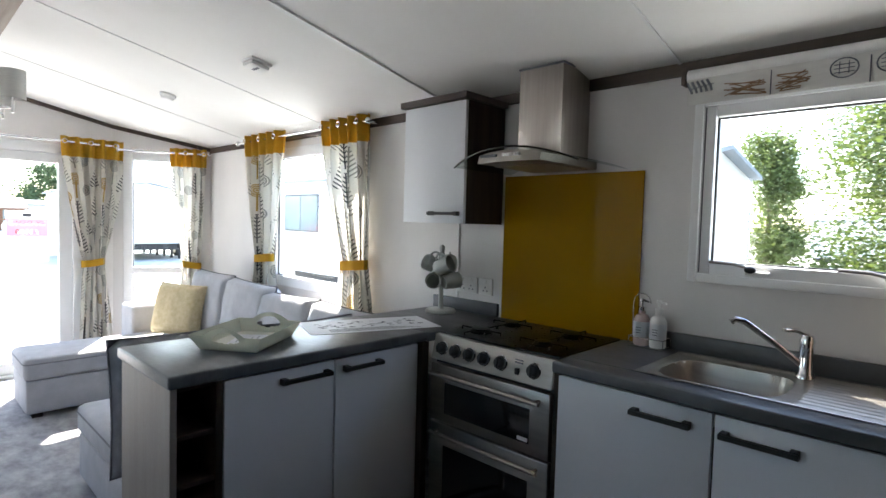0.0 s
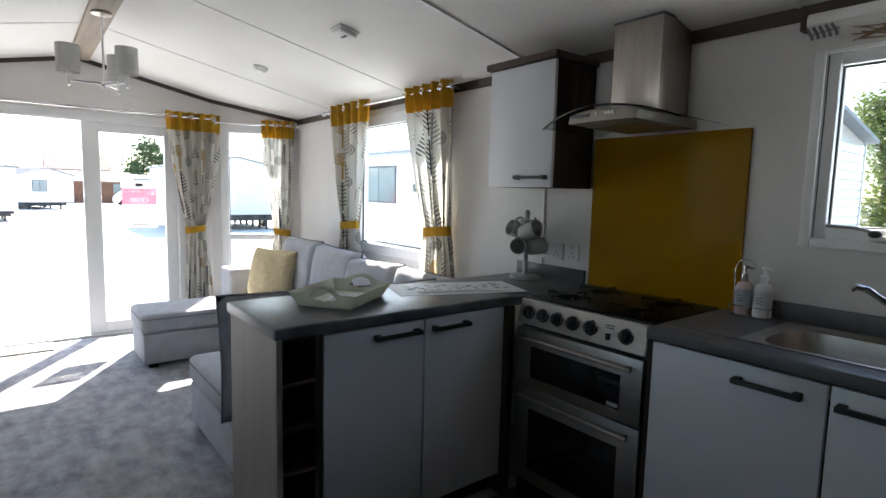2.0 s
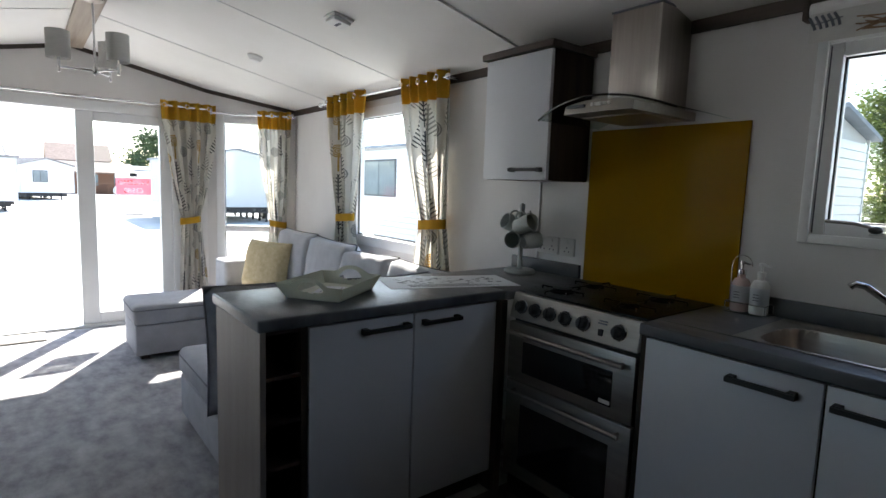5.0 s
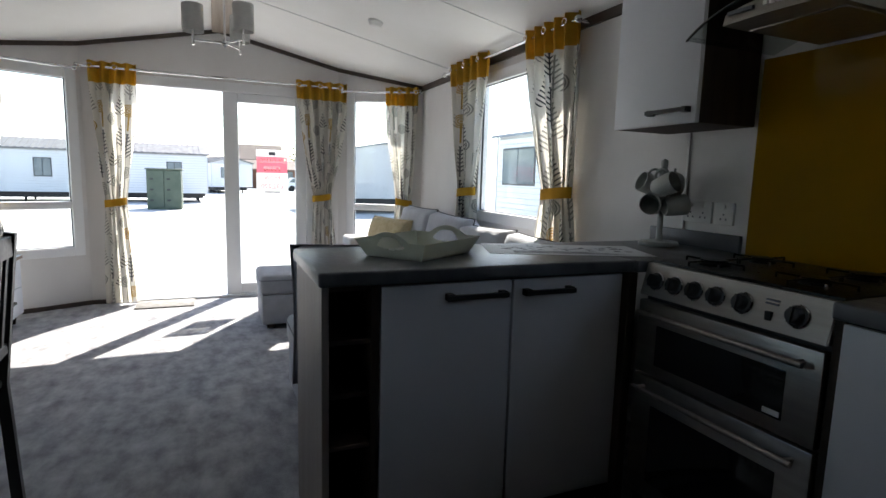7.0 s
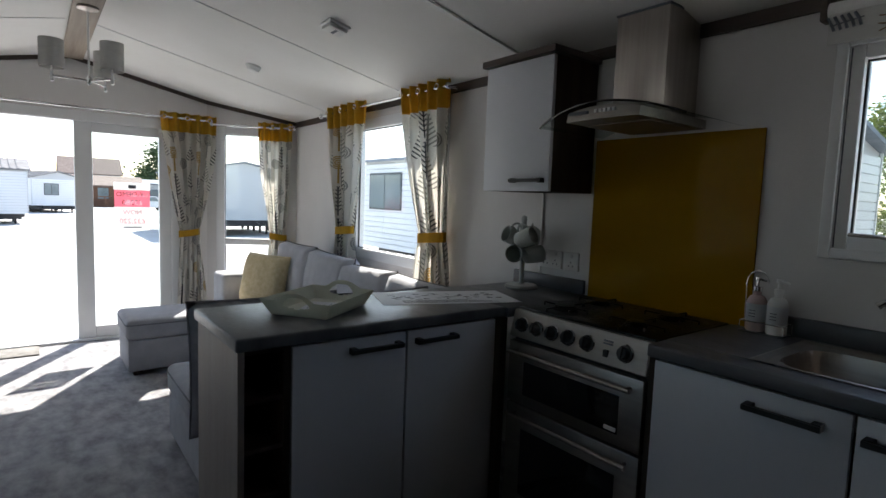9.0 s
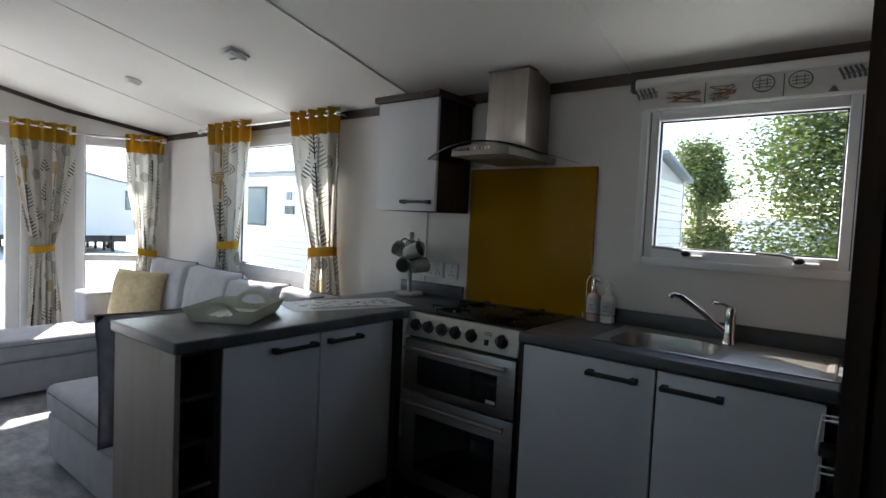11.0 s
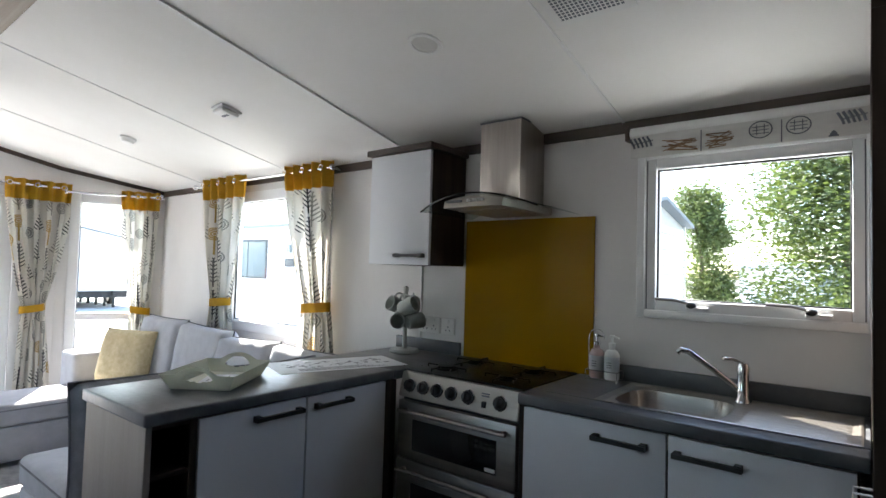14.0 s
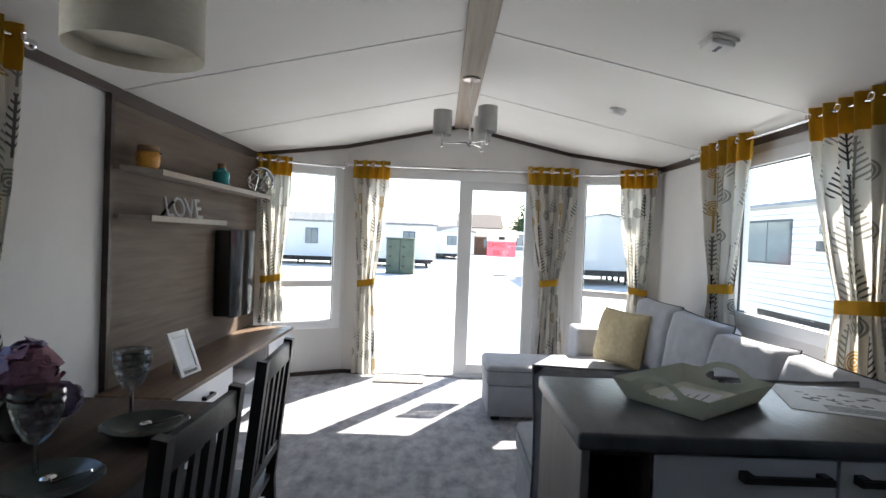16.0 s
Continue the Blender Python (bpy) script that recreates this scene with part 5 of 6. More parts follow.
def sofa_cushion(x, w, lean, tilt, mat, nm="back_cushion", z=0.63, y=2.46, h=0.44, label="loose pale grey back cushion with dark piping", yaw=0):
    c = thing(nm, label, "cushion", (x, y, z - h / 2), "loose cushions")
    m = Matrix.Translation((x, y, z)) @ Matrix.Rotation(radians(yaw), 4, "Z") @ Matrix.Rotation(radians(tilt), 4, "Y") @ Matrix.Rotation(radians(90 - lean), 4, "X")
    part("cover", cushion(w, h, {M_VELVET: 0.17, M_MUSTARDCLOTH: 0.17}.get(mat, 0.18), {M_VELVET: 0.24, M_MUSTARDCLOTH: 0.34}.get(mat, 0.20), 16, m), mat, c, smooth=80)
    bm = bmesh.new()
    pts = []
    for i in range(49):
        s = i / 48 * 4
        k, f = int(s) % 4, s - int(s)
        x_, y_ = [(-1 + 2 * f, -1), (1, -1 + 2 * f), (1 - 2 * f, 1), (-1, 1 - 2 * f)][k]
        kk = 1 - 0.035 * (1 - x_ ** 2) * abs(y_) ** 6 - 0.035 * (1 - y_ ** 2) * abs(x_) ** 6
        pts.append(m @ Vector((x_ * w / 2 * kk, y_ * h / 2 * kk, 0)))
    pipe(bm, pts, 0.0045, 6)
    part("piping", bm, M_PIPING if mat is M_SOFA else mat, c)
    return c


sofa_cushion(-4.13, 0.66, 8, 0, M_SOFA, z=0.655, y=2.49, h=0.50)
sofa_cushion(-3.49, 0.66, 9, 1, M_SOFA, z=0.645, y=2.48, h=0.49)
sofa_cushion(-2.92, 0.64, 12, -2, M_SOFA, z=0.63, y=2.46, h=0.46)
sofa_cushion(-2.34, 0.58, 14, 1, M_SOFA, z=0.63, y=2.45, h=0.46)
sofa_cushion(-2.07, 0.62, 5, 0, M_VELVET, z=0.62, y=1.545, h=0.52, label="dark grey back cushion leaning on the peninsula", yaw=90)
sofa_cushion(-2.08, 0.50, 7, 0, M_VELVET, z=0.61, y=2.12, h=0.50, label="dark grey back cushion leaning on the peninsula", yaw=90)
sofa_cushion(-4.235, 0.42, 14, 2, M_MUSTARDCLOTH, "scatter_cushion", 0.610, 2.27, 0.40, "square ribbed mustard scatter cushion", 30)

# ---- media wall ----
mw = thing("wall_panel", "grey-brown oak effect media wall panel with dark edge strips", "wall panel", (-3.8, YS, 0), kind="structure")
part("board", rbox(-4.90, -2.875, YS + 0.002, YS + 0.028, 0.01, ZE - 0.046, 0.002, 1), M_OAK, mw)
part("edge_strip", rbox(-2.874, -2.845, YS + 0.002, YS + 0.034, 0.01, ZE - 0.046, 0.002, 1), M_TRIM, mw)
part("top_strip", rbox(-4.90, -2.875, YS + 0.028, YS + 0.034, ZE - 0.075, ZE - 0.047, 0.001, 1), M_TRIM, mw)
WB = YS + 0.03


def shelf(x0, x1, z, depth, cut, label):
    """A floating shelf with its near end cut back on the slant."""
    s = thing("wall_shelf", label, "shelf", ((x0 + x1) / 2, WB, z), "wall shelves")
    bm = bmesh.new()
    prism(bm, [(x0, WB), (x1, WB), (x1, WB + 0.03), (x1 - cut, WB + depth), (x0, WB + depth)], "z", z - 0.024, z)
    part("board", bm, M_OAKV, s)
    part("lip", rbox(x0, x1 - cut, WB + depth + 0.0005, WB + depth + 0.008, z - 0.030, z + 0.002, 0.002, 1), M_OAKV, s)


shelf(-4.80, -2.876, 1.60, 0.15, 0.16, "long pale oak floating wall shelf")
shelf(-3.93, -2.876, 1.36, 0.13, 0.10, "short pale oak floating wall shelf")

# media unit
mu = thing("media_unit", "low media unit with a brown wood top and white drawers", "media unit", (-3.8, -0.5, 0))
part("top", rbox(-4.82, -2.77, WB + 0.003, -0.33, 0.475, 0.50, 0.003, 2), M_UNITTOP, mu)
for x0, x1 in ((-4.80, -4.22), (-3.54, -2.80)):
    part("carcass", rbox(x0, x1, WB + 0.005, -0.362, 0.07, 0.474, 0.002, 1), M_DOOR, mu)
    for z0, z1 in ((0.075, 0.27), (0.276, 0.468)):
        dw = part("drawer", rbox(x0 + 0.004, x1 - 0.004, -0.361, -0.342, z0, z1, 0.003, 2), M_DOOR, mu)
        xm = (x0 + x1) / 2
        bar_handle(dw, (xm - 0.06, -0.342, (z0 + z1) / 2 + 0.02), (xm + 0.06, -0.342, (z0 + z1) / 2 + 0.02), (0, 0.022, 0))
part("open_shelf", rbox(-4.219, -3.541, WB + 0.005, -0.37, 0.26, 0.278, 0.002, 1), M_DOOR, mu)
part("open_base", rbox(-4.219, -3.541, WB + 0.005, -0.37, 0.07, 0.09, 0.002, 1), M_DOOR, mu)
part("open_back", rbox(-4.219, -3.541, WB + 0.005, WB + 0.012, 0.091, 0.259, 0.001, 1), M_DOOR, mu)
for x in (-4.76, -2.84):
    for y in (-0.66, -0.40):
        bm = bmesh.new()
        tube(bm, (x, y, 0.0), (x, y, 0.07), 0.015, 0.022)
        part("foot", bm, M_DARKWOOD, mu)

fi = thing("wall_fire", "glossy black wall mounted electric fire", "electric fire", (-4.35, YS + 0.1, 0.7))
part("body", rbox(-4.55, -4.06, WB + 0.001, YS + 0.14, 0.68, 1.30, 0.01, 3), M_BLACK, fi)
bm = bmesh.new()
n = 16
rows = []
for i in range(n + 1):
    s = i / n * 2 - 1
    rows.append([bm.verts.new((-4.305 + s * 0.25, YS + 0.145 + 0.05 * (1 - s * s), z)) for z in (0.675, 1.305)])
for a, b in zip(rows, rows[1:]):
    bm.faces.new((a[0], b[0], b[1], a[1]))
bmesh.ops.solidify(bm, geom=bm.faces[:], thickness=0.005)
part("front_glass", bm, M_OVENGLASS, fi, "curved black glass front", 60)

pf = thing("photo_frame", "silver photo frame with a patterned border, empty", "photo frame", (-3.10, -0.55, 0.5))
mp = Matrix.Translation((-3.19, -0.44, 0.501)) @ Matrix.Rotation(radians(172), 4, "Z") @ Matrix.Rotation(radians(-22), 4, "X")
for a in ((-0.09, -0.062, 0.0, 0.25), (0.062, 0.09, 0.0, 0.25), (-0.062, 0.062, 0.0, 0.04), (-0.062, 0.062, 0.215, 0.25)):
    part("frame_bar", rbox(a[0], a[1], -0.008, 0.008, a[2], a[3], 0.003, 2, mp), M_PLASTIC, pf)
part("picture", rbox(-0.062, 0.062, -0.003, 0.003, 0.04, 0.215, 0.001, 1, mp), M_PAPER, pf)
part("strut", rbox(-0.02, 0.02, 0.0, 0.006, 0.0, 0.135, 0.002, 1, mp @ Matrix.Translation((0, 0.085, 0.036)) @ Matrix.Rotation(radians(30), 4, "X")), M_INK, pf)
for k in range(12):
    part("bead", rbox(-0.056 + k * 0.0095, -0.051 + k * 0.0095, -0.0095, -0.0075, 0.012, 0.028, 0.0006, 1, mp), M_INK, pf)

# ornaments on the shelves
jr = thing("storage_jar", "amber glazed jar tied with cloth on the shelf", "jar", (-3.035, -0.62, 1.605))
bm = bmesh.new()
lathe(bm, ((0, 0), (0.045, 0), (0.055, 0.02), (0.056, 0.07), (0.046, 0.09), (0, 0.09)), -3.035, -0.62, 1.601)
part("pot", bm, M_ORANGE, jr)
bm = bmesh.new()
lathe(bm, ((0.064, 0.082), (0.05, 0.094), (0.052, 0.115), (0, 0.118)), -3.035, -0.62, 1.601)
part("lid", bm, M_CORK, jr)
tj = thing("teal_bottle", "small teal glass bottle with a cork on the shelf", "bottle", (-3.95, -0.62, 1.605))
bm = bmesh.new()
lathe(bm, ((0, 0), (0.05, 0), (0.055, 0.012), (0.055, 0.09), (0.028, 0.108), (0.026, 0.12), (0, 0.12)), -3.95, -0.62, 1.601)
part("bottle", bm, M_TEAL, tj)
bm = bmesh.new()
lathe(bm, ((0, 0.12), (0.024, 0.12), (0.026, 0.15), (0, 0.15)), -3.95, -0.62, 1.601)
part("cork", bm, M_CORK, tj)
sv = thing("silver_ornament", "openwork silver disc ornament on the shelf", "ornament", (-4.68, -0.60, 1.605))
bm = bmesh.new()
for k in range(26):
    rr_ = random.Random(k)
    a, b = rr_.uniform(0, 6.28), rr_.uniform(0, 6.28)
    c0 = Vector((-4.68, -0.60, 1.715))
    p = c0 + Vector((0.02 * rr_.uniform(-1, 1), 0.10 * math.cos(a), 0.10 * math.sin(a)))
    q = c0 + Vector((0.02 * rr_.uniform(-1, 1), 0.10 * math.cos(b), 0.10 * math.sin(b)))
    tube(bm, p, q, 0.006, seg=6)
pipe(bm, [(-4.68, -0.60 + 0.103 * math.cos(t), 1.715 + 0.103 * math.sin(t)) for t in [2 * math.pi * i / 28 for i in range(29)]], 0.008, 8)
part("disc", bm, M_MIRROR, sv)
lv = thing("love_letters", "white freestanding word LOVE on the short shelf", "ornament", (-3.36, -0.60, 1.365))
lettering("letters", "LOVE", 0.17, 0.010, M_PLASTIC, lv, Matrix.Translation((-3.34, -0.57, 1.362)) @ Matrix.Rotation(radians(150), 4, "Z") @ Matrix.Rotation(radians(72), 4, "X") @ Matrix.Diagonal((0.56, 1, 1, 1)))
bm = bmesh.new()
pipe(bm, [(-3.27, -0.60, 1.45), (-3.25, -0.66, 1.362)], 0.008, 6)
part("strut", bm, M_BLACK, lv, "dark rear strut")

# ---- dining ----
tb = thing("dining_table", "rectangular dark brown wooden dining table", "table", (-1.55, -0.15, 0))
part("tabletop", rbox(-2.05, -0.98, -0.64, 0.22, 0.695, 0.725, 0.006, 3), M_TABLE, tb)
for x0, x1, y0, y1 in ((-1.99, -1.05, -0.58, -0.56), (-1.99, -1.05, 0.14, 0.18)):
    part("apron", rbox(x0, x1, y0, y1, 0.61, 0.694, 0.002, 1), M_CHAIR, tb)
for x in (-1.99, -1.04):
    for y in (-0.58, 0.16):
        part("leg", rbox(x - 0.03, x + 0.03, y - 0.03, y + 0.03, 0.0, 0.694, 0.004, 1), M_CHAIR, tb)


def dining_chair(x, y, turn):
    c = thing("dining_chair", "black painted wooden chair with an upright slatted back", "chair", (0, 0, 0), "dining chairs")
    part("seat", rbox(-0.19, 0.19, -0.38, 0.0, 0.44, 0.465, 0.008, 2), M_CHAIR, c)
    for sx in (-0.17, 0.17):
        bm = bmesh.new()
        prism(bm, [(0.0, 0.0), (0.032, 0.0), (0.012, 0.45), (0.062, 0.93), (0.032, 0.935), (-0.018, 0.45)], "x", sx - 0.015, sx + 0.015)
        part("back_post", bm, M_CHAIR, c)
        part("front_leg", rbox(sx - 0.017, sx + 0.017, -0.37, -0.336, 0.0, 0.44, 0.003, 1), M_CHAIR, c)
        part("side_rail", rbox(sx - 0.01, sx + 0.01, -0.335, -0.012, 0.38, 0.43, 0.002, 1), M_CHAIR, c)
    part("top_rail", rbox(-0.154, 0.154, 0.034, 0.054, 0.86, 0.925, 0.004, 2), M_CHAIR, c)
    part("low_rail", rbox(-0.154, 0.154, 0.005, 0.022, 0.55, 0.585, 0.003, 1), M_CHAIR, c)
    for k in range(4):
        xx = -0.105 + k * 0.07
        bm = bmesh.new()
        prism(bm, [(0.008, 0.585), (0.02, 0.585), (0.05, 0.86), (0.038, 0.86)], "x", xx - 0.014, xx + 0.014)
        part("slat", bm, M_CHAIR, c)
    c.matrix_basis = pose(x, y, 0, 0, 0, turn)
    return c


ch = dining_chair(-1.37, 0.385, 0)
copy_thing(ch, pose(-1.95, 0.355, 0, 0, 0, 4))


def wine_glass(x, y):
    g = thing("wine_glass", "textured clear glass goblet on the table", "wine glass", (x, y, 0.725), "wine glasses")
    bm = bmesh.new()
    lathe(bm, ((0, 0.0), (0.034, 0.0), (0.032, 0.004), (0.006, 0.010), (0.005, 0.085), (0.02, 0.095)), x, y, 0.7255, 24)
    part("stem", bm, M_CRYSTAL, g)
    bm = bmesh.new()
    prof = [(0.020 + 0.032 * math.sin(math.pi * 0.56 * i / 12) ** 0.8 + (0.0012 if i % 2 else -0.0004), 0.095 + 0.115 * i / 12) for i in range(13)]
    lathe(bm, prof, x, y, 0.7255, 22)
    for i, v in enumerate(bm.verts):
        if (i + (i // 22)) % 2:
            v.co.x += (v.co.x - x) * 0.03
            v.co.y += (v.co.y - y) * 0.03
    bmesh.ops.solidify(bm, geom=bm.faces[:], thickness=0.002)
    part("bowl", bm, M_CRYSTAL, g, smooth=15)


wine_glass(-1.855, 0.0)
wine_glass(-1.44, 0.03)


def side_bowl(x, y):
    b = thing("side_bowl", "shallow dark green glazed bowl on the table", "bowl", (x, y, 0.725), "side bowls")
    bm = bmesh.new()
    lathe(bm, ((0, 0.0), (0.05, 0.0), (0.088, 0.016), (0.112, 0.036), (0.108, 0.038), (0.083, 0.02), (0.05, 0.008), (0, 0.006)), x, y, 0.7255, 36)
    part("bowl", bm, M_CERAMIC, b)
    s = thing("spoon", "steel spoon lying in the bowl", "spoon", (x, y, 0.74), "spoons")
    bm = bmesh.new()
    pipe(bm, [(x - 0.04, y - 0.02, 0.745), (x + 0.02, y + 0.03, 0.765), (x + 0.0, y + 0.10, 0.785)], 0.003, 6)
    bmesh.ops.create_uvsphere(bm, u_segments=10, v_segments=6, radius=0.016, matrix=Matrix.Translation((x - 0.045, y - 0.024, 0.745)) @ Matrix.Diagonal((1.3, 1, 0.35, 1)))
    part("shaft", bm, M_CHROME, s)


side_bowl(-1.735, 0.11)
side_bowl(-1.385, 0.09)

fl = thing("flower_arrangement", "dusky pink and mauve artificial flowers in a low vase", "flowers", (-1.70, -0.20, 0.725))
bm = bmesh.new()
lathe(bm, ((0, 0), (0.05, 0), (0.07, 0.03), (0.06, 0.08), (0.045, 0.10), (0, 0.10)), -1.70, -0.20, 0.726)
part("vase", bm, M_CERAMIC, fl)
rnd = random.Random(9)
for k, (dx, dy, dz, r) in enumerate(((0.02, 0.03, 0.20, 0.075), (-0.06, -0.05, 0.21, 0.065), (0.07, -0.05, 0.16, 0.05), (-0.02, 0.09, 0.12, 0.05), (0.05, 0.08, 0.09, 0.045), (-0.08, 0.05, 0.10, 0.05))):
    bm = bmesh.new()
    c0 = Vector((-1.70 + dx, -0.20 + dy, 0.70 + dz))
    for i in range(110):
        th, ph = rnd.uniform(0, 6.283), math.acos(rnd.uniform(-0.7, 1))
        n_ = Vector((math.sin(ph) * math.cos(th), math.sin(ph) * math.sin(th), math.cos(ph)))
        q = n_.to_track_quat("Z", "Y")
        s = r * rnd.uniform(0.3, 0.5)
        p = c0 + n_ * r * rnd.uniform(0.55, 0.95)
        vs = [bm.verts.new(p + q @ Vector((s * math.cos(t), s * math.sin(t), -0.3 * s * (math.cos(t * 2))))) for t in [2 * math.pi * j / 6 for j in range(6)]]
        bm.faces.new(vs)
    part("bloom", bm, M_PETAL if k % 2 == 0 else M_PETALB, fl)
    bm = bmesh.new()
    tube(bm, (-1.70, -0.20, 0.80), c0, 0.003, seg=6)
    part("stalk", bm, M_LEAFD, fl)

# ---- outside ----
GZ = -0.70
bm = bmesh.new()
prism(bm, [(-900, -900), (900, -900), (900, 900), (-900, 900)], "z", GZ - 0.3, GZ)
tagged(mesh_ob("ground", bm, M_CONCRETE), "pale sunlit concrete yard", "ground", "", "structure")


def caravan(x, y, turn, length, width, wall_h, label, wins, siding=M_SIDING, roof=M_ROOF, rise=0.45, floor=0.55, door=None):
    """A static caravan centred at x, y; its long side runs along its own x axis. wins: (side, from, to, low, high)."""
    c = thing("static_caravan", label, "caravan", (0, 0, 0), "static caravans")
    L, W = length / 2, width / 2
    z0, z1 = floor, floor + wall_h
    bm = bmesh.new()
    box(bm, -L + 0.03, L - 0.03, -W + 0.03, W - 0.03, z0, z1)
    prism(bm, [(-W + 0.03, z1), (W - 0.03, z1), (0, z1 + rise - 0.02)], "x", -L + 0.03, L - 0.03)
    bh = 0.145
    k = int(wall_h / bh)
    # grey core: shadow lines between the boards are put into its colour
    wl_ = part("wall", bm, M_SIDINGB, c, smooth=None)
    for dims in ((-L, L, -W, -W + 0.028), (-L, L, W - 0.028, W), (-L, -L + 0.028, -W + 0.029, W - 0.029), (L - 0.028, L, -W + 0.029, W - 0.029)):
        bm = bmesh.new()
        box(bm, *dims, 0, bh - 0.016)
        me = bpy.data.meshes.new("board")
        bm.to_mesh(me)
        bm.free()
        me.materials.append(siding)
        for i in range(k):
            bd = new("board", me)
            bd.parent = wl_
            bd.location = (0, 0, z0 + i * bh)
    bm = bmesh.new()
    for s in (-1, 1):
        prism(bm, [(0, z1 + rise), (s * (W + 0.14), z1 - 0.03), (s * (W + 0.14), z1 + 0.04), (0, z1 + rise + 0.07)], "x", -L - 0.15, L + 0.15)
        if roof is not M_SLATEROOF:
            n = int(length / 0.3)
            for i in range(n):
                xx = -L + i * 0.3
                prism(bm, [(0, z1 + rise + 0.07), (s * (W + 0.14), z1 + 0.04), (s * (W + 0.14), z1 + 0.07), (0, z1 + rise + 0.10)], "x", xx, xx + 0.12)
    part("roof", bm, roof, c, smooth=None)
    for sx in (-1, 1):
        for sy in (-1, 1):
            bm = bmesh.new()
            box(bm, sx * L - 0.02, sx * L + 0.02, sy * W - 0.02, sy * W + 0.02, z0, z1)
            part("corner_trim", bm, M_SIDINGB, c, smooth=None)
    bm = bmesh.new()
    for yy in (-W * 0.55, W * 0.55):
        box(bm, -L + 0.1, L - 0.1, yy - 0.05, yy + 0.05, z0 - 0.2, z0)
    for i in range(6):
        xx = -L + 0.5 + (length - 1) * i / 5
        for yy in (-W * 0.6, W * 0.6):
            box(bm, xx - 0.05, xx + 0.05, yy - 0.05, yy + 0.05, 0, z0 - 0.2)
    part("chassis", bm, M_CHASSIS, c, smooth=None)
    # dark box added in place of the shade beneath the floor
    part("under_shade", rbox(-L + 0.25, L - 0.25, -W * 0.78, W * 0.78, z0 - 0.30, z0 - 0.005, 0.01, 1), M_CHASSIS, c)
    for yy in (-W * 0.85, W * 0.85):
        bm = bmesh.new()
        tube(bm, (L * 0.1, yy - 0.09, 0.3), (L * 0.1, yy + 0.09, 0.3), 0.3, seg=20)
        wl = part("wheel", bm, M_TYRE, c)
        bm = bmesh.new()
        tube(bm, (L * 0.1, yy - 0.1, 0.3), (L * 0.1, yy + 0.1, 0.3), 0.16, seg=16)
        part("rim", bm, M_STEEL, wl)
    for side, a, b, lo, hi in wins:
        def bx(u0, u1, h0, h1, o0, o1):
            if side == "s":
                return rbox(u0, u1, -W - o1, -W + o0, h0, h1, 0.006, 1)
            if side == "n":
                return rbox(u0, u1, W - o0, W + o1, h0, h1, 0.006, 1)
            if side == "e":
                return rbox(L - o0, L + o1, u0, u1, h0, h1, 0.006, 1)
            return rbox(-L - o1, -L + o0, u0, u1, h0, h1, 0.006, 1)
        w = part("window", bx(a, b, z0 + lo, z0 + hi, 0.02, 0.02), M_OUTFRAME, c)
        mid = (a + b) / 2
        part("pane", bx(a + 0.05, mid - 0.02, z0 + lo + 0.05, z0 + hi - 0.05, 0.0, 0.03), M_OUTGLASS, w)
        part("pane", bx(mid + 0.02, b - 0.05, z0 + lo + 0.05, z0 + hi - 0.05, 0.0, 0.03), M_OUTGLASS, w)
    c.matrix_basis = pose(x, y, GZ, 0, 0, turn)
    return c


caravan(-8.2, 10.1, 0, 11.1, 3.4, 2.39, "white static caravan with a dark framed window and blue-grey gable boards", (("s", -5.2, -3.53, 1.06, 2.06),), M_SIDING, M_SLATEROOF, 0.33, 0.64)
caravan(-28.7, 8.65, 0, 6.0, 5.2, 2.18, "wide pale static caravan on open chassis", (("e", 1.85, 2.28, 1.15, 2.0),), M_SIDINGB, M_SLATEROOF, 0.5, 0.75)
caravan(-36.5, -5.35, 94, 11.5, 3.8, 2.25, "white static caravan with a ribbed grey roof", (("s", 3.6, 4.4, 0.8, 1.8), ("s", -2.6, -1.8, 0.8, 1.8)), M_SIDING, M_ROOF, 0.55)
caravan(-56.0, 0.6, 20, 10, 3.6, 2.1, "distant white static caravan", (("e", -1, 0, 0.8, 1.7), ("s", 1, 2, 0.8, 1.7)), M_SIDING, M_ROOF, 0.5)
caravan(-19.5, -13.0, 100, 12, 3.8, 2.2, "white static caravan with a grey tiled roof", (("s", 2, 3, 0.8, 1.8),), M_SIDING, M_ROOF, 0.6)

caravan(-0.5, 42.0, 6, 12.0, 3.8, 2.2, "distant white caravan behind the hedge", (("s", -2, -0.8, 0.8, 1.8), ("s", 1, 2.2, 0.8, 1.8)), M_SIDING, M_SLATEROOF, 0.4)

gb = thing("storage_box", "green metal storage box with double doors on the yard", "storage box", (-29.0, -1.6, GZ))
part("body", rbox(-30.0, -28.6, -2.02, -0.56, GZ, GZ + 1.86, 0.02, 1), M_GREEN, gb)
part("lid", rbox(-30.06, -28.54, -2.07, -0.51, GZ + 1.861, GZ + 1.93, 0.02, 1), M_GREEN, gb)
for y0, y1 in ((-1.98, -1.31), (-1.27, -0.60)):
    dd = part("door", rbox(-28.599, -28.56, y0, y1, GZ + 0.08, GZ + 1.82, 0.01, 1), M_GREEN, gb)
    for k in range(3):
        part("hinge", rbox(-28.559, -28.53, y0 + 0.1, y0 + 0.24, GZ + 0.4 + k * 0.5, GZ + 0.48 + k * 0.5, 0.01, 1), M_CHASSIS, dd)


pq = thing("name_plaque", "small dark plaque and lamp on the caravan wall", "plaque", (-10.8, 8.36, 1.35))
part("board", rbox(-10.95, -10.58, 8.37, 8.396, 1.32, 1.52, 0.006, 1), M_OUTFRAME, pq)
